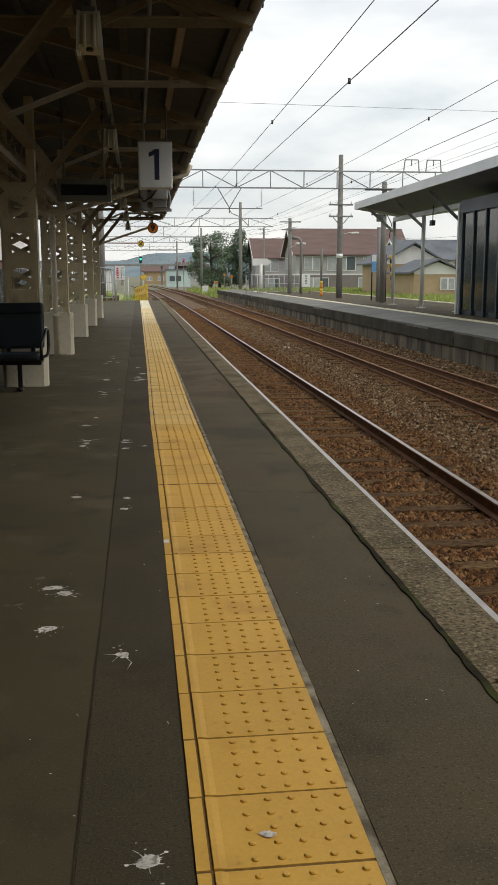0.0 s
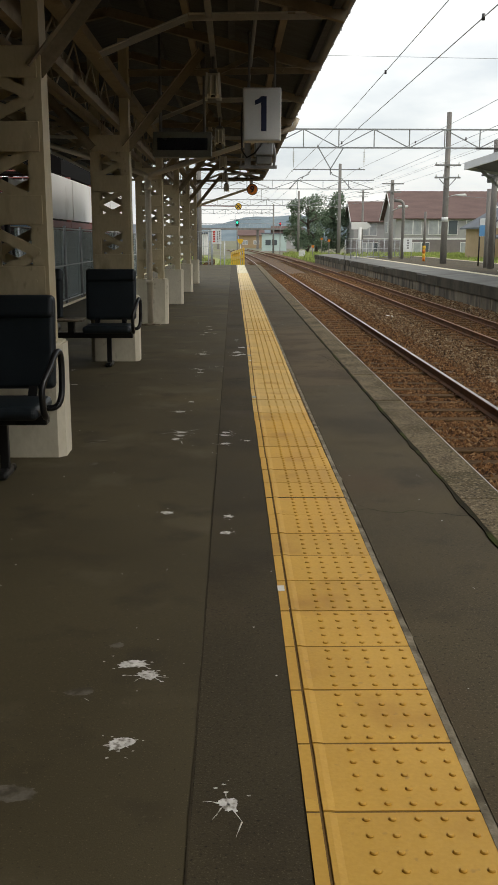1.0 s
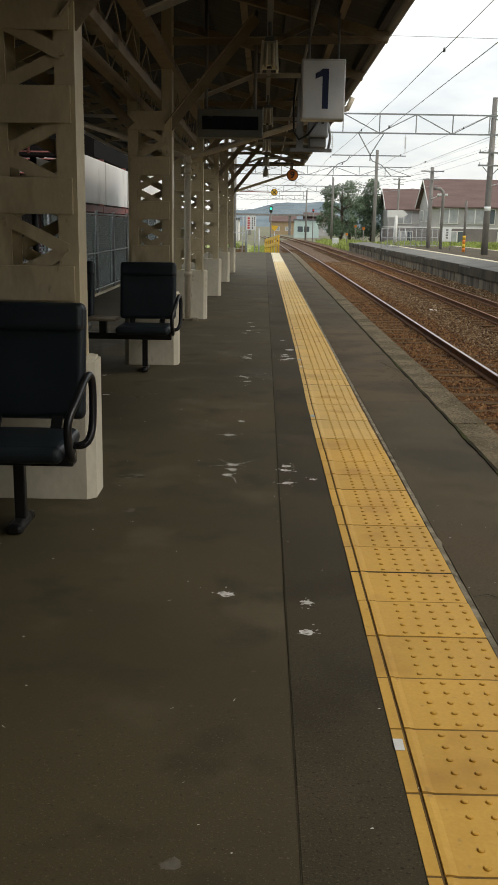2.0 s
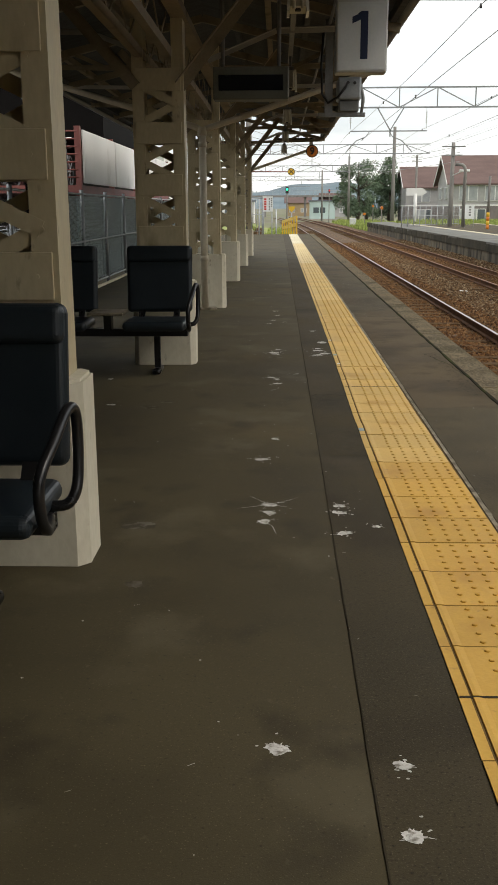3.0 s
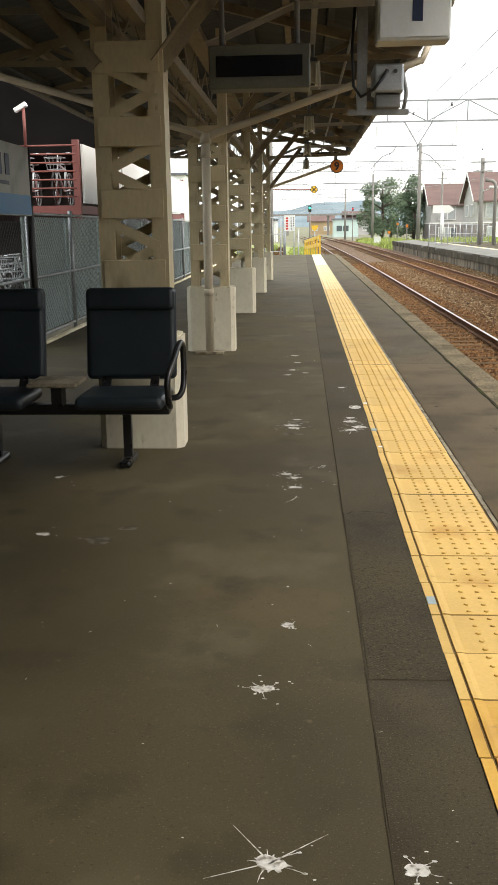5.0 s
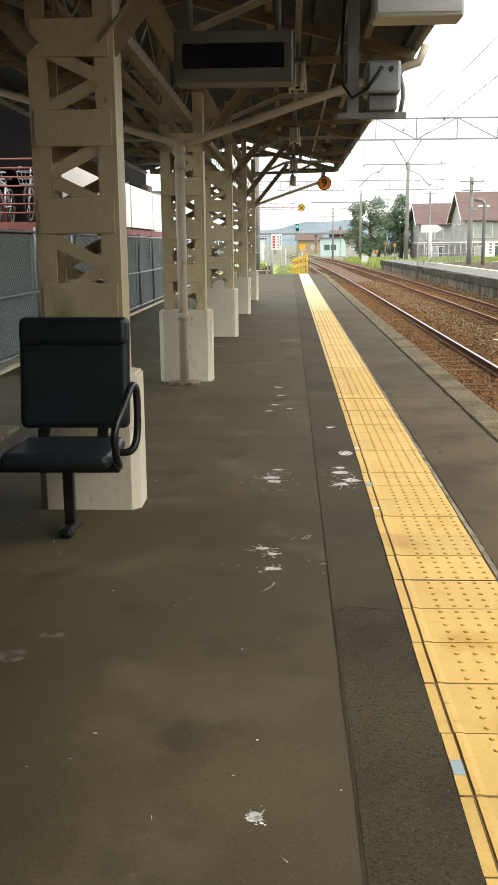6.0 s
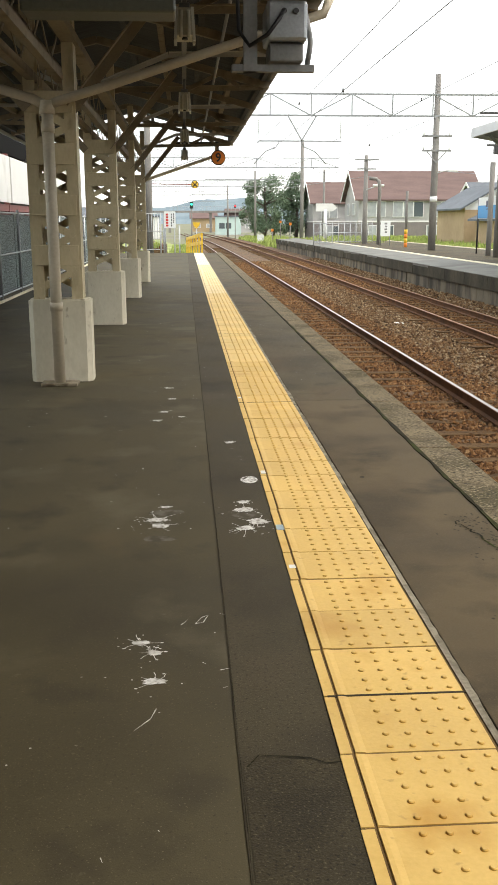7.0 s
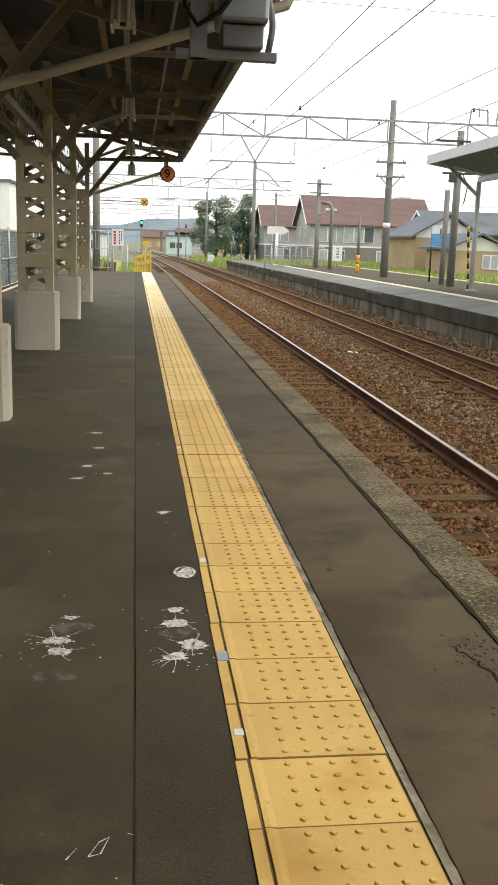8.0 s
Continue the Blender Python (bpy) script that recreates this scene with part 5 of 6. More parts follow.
def crossarm_pole(x, y, top, label, lamp_side=0):
    p = pole("utility_pole", x, y, -1.1, top, 0.16, 0.11, POLE, label, "line poles")
    h = top + 1.1
    for k, z in enumerate((h - 0.25, h - 0.75)):
        bm = bmesh.new()
        beam(bm, (-0.7 + 0.15 * k, -0.15, z), (0.7 - 0.15 * k, -0.15, z), 0.07, 0.07)
        part("crossarm", bm, GREYSTEEL, p)
    if lamp_side:
        bm = bmesh.new()
        hose(bm, [(0, -0.1, h - 1.9), (0.4 * lamp_side, -0.2, h - 1.75), (0.9 * lamp_side, -0.3, h - 1.6)], 0.03, 6)
        box(bm, min(0.35, 1.0) * lamp_side if lamp_side > 0 else -1.0, 1.0 if lamp_side > 0 else -0.35, -0.38, -0.2, h - 1.72, h - 1.58, 0.04)
        part("street_lamp_head", bm, SIGNFRAME, p)
    return p


crossarm_pole(9.95, 61, 5.0, "utility pole with crossarms and a white lamp", 1)
crossarm_pole(15.0, 112, 6.9, "utility pole with crossarms before the houses")
crossarm_pole(30.0, 105, 5.4, "utility pole with crossarms behind the houses")
bent = thing("curved_lamp_post", (10.45, 59.5, FZ - 0.2), "grey post with a curved top beside the fence", "lamp post")
bm = bmesh.new()
hose(bm, [(0, 0, 0), (0, 0, 3.4), (-0.05, 0, 3.62), (-0.2, 0, 3.75), (-0.6, 0, 3.78)], 0.10, 10)
part("shaft", bm, POLE, bent)
short = pole("utility_pole", 10.92, 41.4, FZ - 0.1, 3.45, 0.10, 0.095, POLE, "short concrete post beside the station sign", "line poles")
tall = pole("utility_pole", 10.68, 39.7, FZ - 0.1, 5.3, 0.135, 0.115, POLE, "concrete pole with lamp arms at the canopy end", "line poles")
for z, a, b in ((4.95, -0.9, 0.3), (3.9, -0.6, 0.9)):
    bm = bmesh.new()
    beam(bm, (a, -0.15, z), (b, -0.15, z), 0.07, 0.07)
    part("crossarm", bm, DARKSTEEL, tall)
bm = bmesh.new()
box(bm, -0.35, -0.1, -0.25, -0.05, 3.6, 3.9, 0.02)
hose(bm, [(0.1, -0.15, 3.9), (0.3, -0.2, 3.5), (0.2, -0.2, 2.9)], 0.02, 6)
part("junction_box", bm, DARKSTEEL, tall)
striped = thing("striped_pole", (10.62, 37.7, FZ - 0.02), "yellow and black striped guard pole leaning slightly", "guard pole")
for k in range(12):
    bm = bmesh.new()
    tube(bm, (-0.012 * k, 0, 0.17 * k), (-0.012 * (k + 1), 0, 0.17 * (k + 1)), 0.042, 10)
    part("band", bm, YELLOW if k % 2 else BLACK, striped)
mark = thing("marker_pole", (10.7, 53.9, FZ - 0.02), "slim grey pole with an orange striped foot", "guard pole")
bm = bmesh.new()
tube(bm, (0, 0, 0.88), (0, 0, 2.75), 0.07, 10)
part("shaft", bm, POLE, mark)
for k in range(4):
    bm = bmesh.new()
    tube(bm, (0, 0, 0.22 * k), (0, 0, 0.22 * k + 0.22), 0.085, 10)
    part("band", bm, ORANGE if k % 2 == 0 else YELLOW, mark)


# ---- station name boards ----
def name_board(at, length, z0, z1, label, share=0.30, blue=BLUE, face=SIGNWHITE):
    nb = thing("station_sign", at, label, "sign", "station name boards")
    for y in (0.0, length):
        bm = bmesh.new()
        tube(bm, (0, y, -0.02), (0, y, z1), 0.035, 10)
        part("post", bm, BLACK, nb)
    bm = bmesh.new()
    box(bm, -0.03, 0.03, 0.04, length - 0.04, z0, z1, 0.006)
    board = part("board", bm, face, nb)
    cut = z0 + (z1 - z0) * share
    for s in (-1, 1):
        bm = bmesh.new()
        box(bm, s * 0.033 - 0.002, s * 0.033 + 0.002, 0.05, length - 0.05, z0 + 0.01, cut)
        part("blue_band", bm, blue, board)
        for a, b, c, d in ((0.40, 0.47, 0.55, 0.84), (0.53, 0.60, 0.55, 0.84), (0.42, 0.58, 0.42, 0.47)):
            bm = bmesh.new()
            box(bm, s * 0.0335 - 0.002, s * 0.0335 + 0.002, length * a, length * b, z0 + (z1 - z0) * c, z0 + (z1 - z0) * d)
            part("letter_bar", bm, NAVY, board)
    return nb


name_board((-2.80, 11.0, 0), 1.5, 1.44, 2.0, "white and blue station name board on black posts, darkened as in shade", face=DIMSIGN)
name_board((11.25, 41.3, FZ), 2.6, 1.35, 2.15, "white and blue station name board on the opposite platform", 0.62, SKYBLUE)

# ---- fence and bicycle park behind the platform ----
bm = bmesh.new()
box(bm, -60, -3.76, -20, 48, -1.1, -0.06)
setting("side_yard", bm, ASPHALT_DARK, "dark asphalt yard behind the platform fence", "ground")
fence = thing("chain_link_fence", (-3.55, 0, 0), "grey chain-link fence with steel posts along the platform", "fence", "", "structure")
y = 1.0
while y < 48:
    bm = bmesh.new()
    tube(bm, (0, y, -0.02), (0, y, 1.56), 0.03, 8)
    part("post", bm, GALV, fence)
    y += 2.0
for z in (0.10, 0.78, 1.50):
    bm = bmesh.new()
    tube(bm, (0, 0.5, z), (0, 48, z), 0.018, 6)
    part("rail", bm, GALV, fence)
bm = bmesh.new()
L, Hh = 47.0, 1.42
for k in range(int((L + Hh) / 0.085)):
    s = 1.0 + k * 0.085 - Hh
    for d in (1, -1):
        a, b = (s, s + Hh) if d > 0 else (s + Hh, s)
        za, zb = 0.09, 0.09 + Hh
        beam(bm, (0.004 * d, a, za), (0.004 * d, b, zb), 0.002, 0.002)
mesh_part = part("wire_mesh", bm, DARKSTEEL, fence)
mesh_part["kind"] = "stuff"
k = 0
y = 15.0
while y < 47:
    bm = bmesh.new()
    box(bm, -0.09, -0.075, y + 0.03, y + 1.97, 0.10, 1.47)
    part("panel", bm, PANEL, fence)
    y += 2.0
bm = bmesh.new()
box(bm, -3.53, -3.48, 0.5, 48, -0.02, 0.035, 0.004)
setting("yellow_kerb", bm, TILE_PALE, "yellow-painted kerb under the fence", "kerb")

deck = thing("bicycle_park", (-4.65, 22.4, 0), "red steel two-level bicycle park with white side panels", "bicycle park")
bm = bmesh.new()
box(bm, -9.0, 0.0, 0.0, 16.0, 1.60, 1.76)
part("deck", bm, REDSTEEL, deck)
for y in (0.05, 4.0, 8.0, 12.0, 15.9):
    for x in (-8.9, -4.5, -0.05):
        bm = bmesh.new()
        box(bm, x - 0.06, x + 0.06, y - 0.06, y + 0.06, -0.06, 2.95)
        part("post", bm, REDSTEEL, deck)
for k in range(7):
    bm = bmesh.new()
    tube(bm, (-9.0, 0.0, 1.92 + 0.155 * k), (-0.05, 0.0, 1.92 + 0.155 * k), 0.018, 6)
    part("railing_bar", bm, REDSTEEL, deck)
for k in range(4):
    bm = bmesh.new()
    box(bm, 0.02, 0.06, 0.12 + 4 * k, 3.95 + 4 * k, 1.80, 2.88, 0.006)
    part("side_panel", bm, WHITEPAINT, deck)
for k in range(8):
    bm = bmesh.new()
    box(bm, -0.02, 0.03, 0.2 + 2 * k, 1.9 + 2 * k, 1.25, 1.55)
    part("lower_frame", bm, REDSTEEL if k % 2 else GREYSTEEL, deck)
shed = thing("dark_building", (-22, 27, 0), "unlit dark building behind the bicycle park", "building")
bm = bmesh.new()
box(bm, -12, 16.6, 12.0, 13.0, -0.06, 3.4)
part("wall", bm, DARKWALL2, shed)
# upper mass kept black by its colour, as if no light reached it
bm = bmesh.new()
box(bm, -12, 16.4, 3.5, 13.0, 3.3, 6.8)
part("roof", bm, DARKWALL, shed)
cctv = thing("cctv_camera", (-5.62, 22.35, 2.83), "white security camera on a red post", "camera")
bm = bmesh.new()
tube(bm, (0, 0, -0.02), (0, 0, 0.72), 0.03, 8)
part("post", bm, REDSTEEL, cctv)
bm = bmesh.new()
box(bm, -0.19, 0.07, -0.05, 0.05, -0.045, 0.045, 0.015)
part("housing", bm, SIGNWHITE, cctv, at=pose(0, 0, 0.73, 0, -28, 0))


def bicycle(at, label):
    b = thing("bicycle", at, label, "bicycle", "parked bicycles")
    for y in (0.0, 1.08):
        w = thing_wheel(b, y)
    bm = bmesh.new()
    for p, q in (((0, 0, 0.34), (0, 0.22, 0.85)), ((0, 0.16, 0.70), (0, 0.62, 0.30)), ((0, 0.62, 0.30), (0, 0.80, 0.80)), ((0, 0.20, 0.80), (0, 0.76, 0.72)), ((0, 0.62, 0.30), (0, 1.08, 0.34)), ((0, 0.78, 0.74), (0, 1.08, 0.34))):
        tube(bm, p, q, 0.017, 6)
    part("frame", bm, BIKE, b)
    bm = bmesh.new()
    hose(bm, [(-0.27, 0.40, 0.98), (-0.22, 0.26, 1.0), (0, 0.22, 0.98), (0.22, 0.26, 1.0), (0.27, 0.40, 0.98)], 0.013, 6)
    tube(bm, (0, 0.22, 0.85), (0, 0.22, 0.98), 0.014, 6)
    part("handlebar", bm, CHROME, b)
    bm = bmesh.new()
    box(bm, -0.09, 0.09, 0.72, 0.96, 0.82, 0.88, 0.02)
    part("saddle", bm, BLACK, b)
    bm = bmesh.new()
    for z, s in ((0.68, 0.13), (0.78, 0.15), (0.90, 0.17)):
        for p, q in (((-s, 0.02 - s, z), (s, 0.02 - s, z)), ((-s, 0.02 + s * 0.6, z), (s, 0.02 + s * 0.6, z)), ((-s, 0.02 - s, z), (-s, 0.02 + s * 0.6, z)), ((s, 0.02 - s, z), (s, 0.02 + s * 0.6, z))):
            beam(bm, p, q, 0.012, 0.012)
    for k in range(5):
        beam(bm, (-0.12 + 0.06 * k, -0.11, 0.68), (-0.16 + 0.08 * k, -0.15, 0.90), 0.01, 0.01)
    part("basket", bm, GALV, b)
    return b


def thing_wheel(b, y):
    bm = bmesh.new()
    n = 20
    for i in range(n):
        a, c = 2 * math.pi * i / n, 2 * math.pi * (i + 1) / n
        beam(bm, (0, y + 0.32 * math.cos(a), 0.335 + 0.32 * math.sin(a)), (0, y + 0.32 * math.cos(c), 0.335 + 0.32 * math.sin(c)), 0.03, 0.03)
    tyre = part("wheel", bm, BLACK, b)
    bm = bmesh.new()
    for i in range(8):
        a = 2 * math.pi * i / 8
        beam(bm, (0, y, 0.335), (0, y + 0.31 * math.cos(a), 0.335 + 0.31 * math.sin(a)), 0.006, 0.006)
    part("spokes", bm, CHROME, tyre)
    return tyre


bike = bicycle(pose(-5.2, 22.8, 1.76), "parked bicycle with a wire basket on the upper deck")
for k in range(1, 11):
    copy_thing(bike, pose(-5.2 - 0.62 * k + rng.uniform(-0.08, 0.08), 22.8 + rng.uniform(0, 0.3), 1.76, 0, 0, rng.uniform(-6, 6)))
lowbike = bicycle(pose(-4.9, 14.5, -0.06, 0, 0, 85), "parked bicycle with a wire basket behind the fence")
for k in range(1, 16):
    copy_thing(lowbike, pose(-4.8 - 0.9 * (k % 2) + rng.uniform(-0.1, 0.1), 12.0 + 0.62 * k, -0.06, 0, 0, 85 + rng.uniform(-12, 12)))

# ---- beyond the platform end ----
endf = thing("end_fence", (0, END + 0.12, 0), "grey steel fence and gate closing the platform end", "fence")
for x in (-3.5, -3.0, -2.45, -2.2, -1.45, -1.30, -0.62):
    bm = bmesh.new()
    tube(bm, (x, 0, -1.1), (x, 0, 1.75 if x < -1.2 else 1.2), 0.035, 8)
    part("post", bm, GALV, endf)
for z in (0.15, 0.95, 1.7):
    bm = bmesh.new()
    tube(bm, (-3.5, 0, z), (-1.3, 0, z), 0.02, 6)
    part("rail", bm, GALV, endf)
for k in range(16):
    bm = bmesh.new()
    tube(bm, (-3.4 + 0.13 * k, 0, 0.15), (-3.4 + 0.13 * k, 0, 1.7), 0.010, 6)
    part("bar", bm, GALV, endf)
notice = thing("warning_board", (-1.03, END + 0.05, 0.0), "white notice board with red and black vertical lettering", "sign")
bm = bmesh.new()
box(bm, -0.25, 0.25, -0.02, 0.0, 1.08, 1.80)
board = part("board", bm, SIGNWHITE, notice)
for x0, x1, z0, z1, m in ((-0.18, -0.07, 1.15, 1.74, RED), (0.05, 0.085, 1.15, 1.74, BLACK), (0.15, 0.185, 1.3, 1.74, BLACK)):
    n = 5
    for k in range(n):
        a = z0 + (z1 - z0) * k / n
        bm = bmesh.new()
        box(bm, x0, x1, -0.024, -0.0205, a, a + (z1 - z0) / n * 0.72)
        part("letter_bar", bm, m, board)
for x in (-0.2, 0.2):
    bm = bmesh.new()
    tube(bm, (x, 0.02, -1.1), (x, 0.02, 1.8), 0.025, 8)
    part("post", bm, GALV, notice)
guard = thing("yellow_barrier", (0.38, END + 0.3, 0), "yellow-painted handrail beside the ramp at the platform end", "barrier")
for k in range(7):
    bm = bmesh.new()
    box(bm, -0.04 - 0.11 * k, 0.04 - 0.11 * k, 1.5 * k, 1.5 * k + 0.08, -1.1, 0.85 - 0.06 * k)
    part("post", bm, YELLOW, guard)
for z in (0.80, 0.45):
    bm = bmesh.new()
    beam(bm, (0, 0, z), (-0.67, 9.1, z - 0.36), 0.05, 0.16)
    part("rail", bm, YELLOW, guard)


def disc_sign(name, at, r, mat, label):
    s = thing(name, at, label, "sign", "round line-side signs")
    bm = bmesh.new()
    tube(bm, (0, 0.012, 0), (0, 0, 0), r, 28)
    part("rim", bm, BLACK, s)
    bm = bmesh.new()
    tube(bm, (0, -0.001, 0), (0, -0.006, 0), r * 0.88, 28)
    part("disc", bm, mat, s)
    return s


nine = disc_sign("speed_sign", (0.40, C1 - 0.1, 2.75), 0.165, ORANGE, "round orange sign with a black figure nine")
lettering("numeral", "9", 0.26, BLACK, nine, pose(0, -0.009, -0.005, 90, 0, 0), 0.002, 0.006)
bm = bmesh.new()
tube(bm, (0, 0.02, 0.14), (0, 0.02, 0.40), 0.015, 6)
beam(bm, (-0.95, 0.03, 0.32), (0.05, 0.03, 0.32), 0.03, 0.05)
part("bracket", bm, DARKSTEEL, nine)
cross = disc_sign("crossing_sign", (0.10, END + 0.2, 2.95), 0.17, YELLOW, "round yellow line-side sign with a black cross")
bm = bmesh.new()
beam(bm, (-0.10, -0.009, -0.10), (0.10, -0.009, 0.10), 0.004, 0.04)
beam(bm, (-0.10, -0.009, 0.10), (0.10, -0.009, -0.10), 0.004, 0.04)
part("cross", bm, BLACK, cross)
bm = bmesh.new()
tube(bm, (-2.05, 0.06, 0.03), (0.0, 0.06, 0.0), 0.022, 6)
part("arm", bm, REDSTEEL, cross)
yarrow = thing("yellow_marker", (0.28, 60.0, -1.1), "yellow triangular line marker on a thin post", "sign")
bm = bmesh.new()
tube(bm, (0, 0, 0), (0, 0, 2.2), 0.03, 6)
part("post", bm, GALV, yarrow)
bm = bmesh.new()
v = [bm.verts.new((x, y, z)) for y in (-0.04, 0.0) for x, z in ((-0.20, 2.42), (0.20, 2.42), (0.16, 2.24), (0, 2.08), (-0.16, 2.24))]
bm.faces.new(v[:5])
bm.faces.new(v[5:][::-1])
for i in range(5):
    j = (i + 1) % 5
    bm.faces.new((v[i], v[j], v[5 + j], v[5 + i]))
part("plate", bm, YELLOW, yarrow)


def signal(x, y, z, lit, label):
    s = thing("railway_signal", (x, y, -1.12), label, "signal", "line-side signals")
    bm = bmesh.new()
    tube(bm, (0, 0, 0), (0, 0, z + 1.1), 0.06, 8)
    part("post", bm, POLE, s)
    bm = bmesh.new()
    box(bm, -0.13, 0.13, -0.10, 0.10, z + 0.80, z + 1.32, 0.04)
    head = part("head", bm, BLACK, s)
    bm = bmesh.new()
    tube(bm, (0, -0.11, z + 1.12), (0, -0.16, z + 1.12), 0.095, 14)
    part("lens", bm, lit, head)


signal(0.18, 82, 2.7, GREENLIGHT, "railway signal showing a green light")
signal(7.2, 150, 3.7, REDLIGHT, "railway signal showing a red light")

# siding beyond the platform end
siding = thing("siding_track", (0, 0, 0), "disused rusty siding in grass beyond the platform", "railway track", "", "structure")
for off in (-0.55, 0.55):
    bm = bmesh.new()
    beam(bm, (-2.3 + off, 51, -0.93), (-3.6 + off, 125, -0.93), 0.07, 0.13)
    part("rail", bm, RAIL, siding)
for k in range(60):
    y = 51.2 + 1.0 * k
    piece("sleeper", sleeper_mesh, siding, pose(-2.3 - 1.3 * (y - 51) / 74, y, -1.0, 0, 0, rng.uniform(-1.5, 1.5)))


def tufts(name, zones, seed, label):
    """Blades of grass in small clumps, one mesh."""
    r = np.random.RandomState(seed)
    vs, fs = [], []
    for x0, x1, y0, y1, z, h, n in zones:
        for _ in range(n):
            cx, cy = x0 + (x1 - x0) * r.rand(), y0 + (y1 - y0) * r.rand()
            hh = h * (0.5 + 0.8 * r.rand())
            for _ in range(7):
                a, w = r.rand() * 6.28, 0.015 + 0.02 * r.rand() + 0.0006 * cy
                lx, ly = (r.rand(2) - 0.5) * hh * 0.9
                px, py = cx + (r.rand() - 0.5) * 0.3, cy + (r.rand() - 0.5) * 0.3
                i = len(vs)
                vs += [(px - w * math.cos(a), py - w * math.sin(a), z), (px + w * math.cos(a), py + w * math.sin(a), z), (px + lx, py + ly, z + hh * (0.6 + 0.5 * r.rand()))]
                fs.append((i, i + 1, i + 2))
    me = bpy.data.meshes.new(name)
    me.from_pydata(vs, [], fs)
    me.materials.append(GRASS)
    return tagged(new(name, me), label, "grass", kind="stuff")


bm = bmesh.new()
v = [bm.verts.new(p) for p in ((13.5, 5, -0.55), (60, 5, -0.55), (60, 118, -0.45), (12.0, 118, -0.75), (12.6, 84, -0.6))]
bm.faces.new(v)
setting("grass_bank", bm, EARTHGREEN, "grassy waste ground behind the opposite platform", "ground")
bm = bmesh.new()
v = [bm.verts.new(p) for p in ((-9, 49.5, -1.06), (0.9, 49.5, -1.06), (0.5, 90, -1.06), (-4.0, 140, -1.06), (-14, 140, -1.06))]
bm.faces.new(v)
setting("grass_verge", bm, EARTHGREEN, "rough grass verge beside the line", "ground")
bm = bmesh.new()
v = [bm.verts.new(p) for p in ((7.0, 83, -1.06), (12.5, 83, -1.06), (12, 140, -1.06), (3.5, 140, -1.06), (6.2, 100, -1.06))]
bm.faces.new(v)
setting("grass_verge", bm, EARTHGREEN, "rough grass verge beside the line", "ground")
tufts("grass", [(13.6, 34, 40, 114, -0.55, 0.42, 9000), (-5, -3.1, 50, 110, -1.06, 0.35, 700), (-1.4, 0.6, 50, 100, -1.06, 0.40, 900), (6.9, 12.0, 84, 135, -1.06, 0.7, 1600), (8.5, 12.5, 64, 83, -0.05, 0.22, 260)], 5, "rough green grass and weeds beside the line")

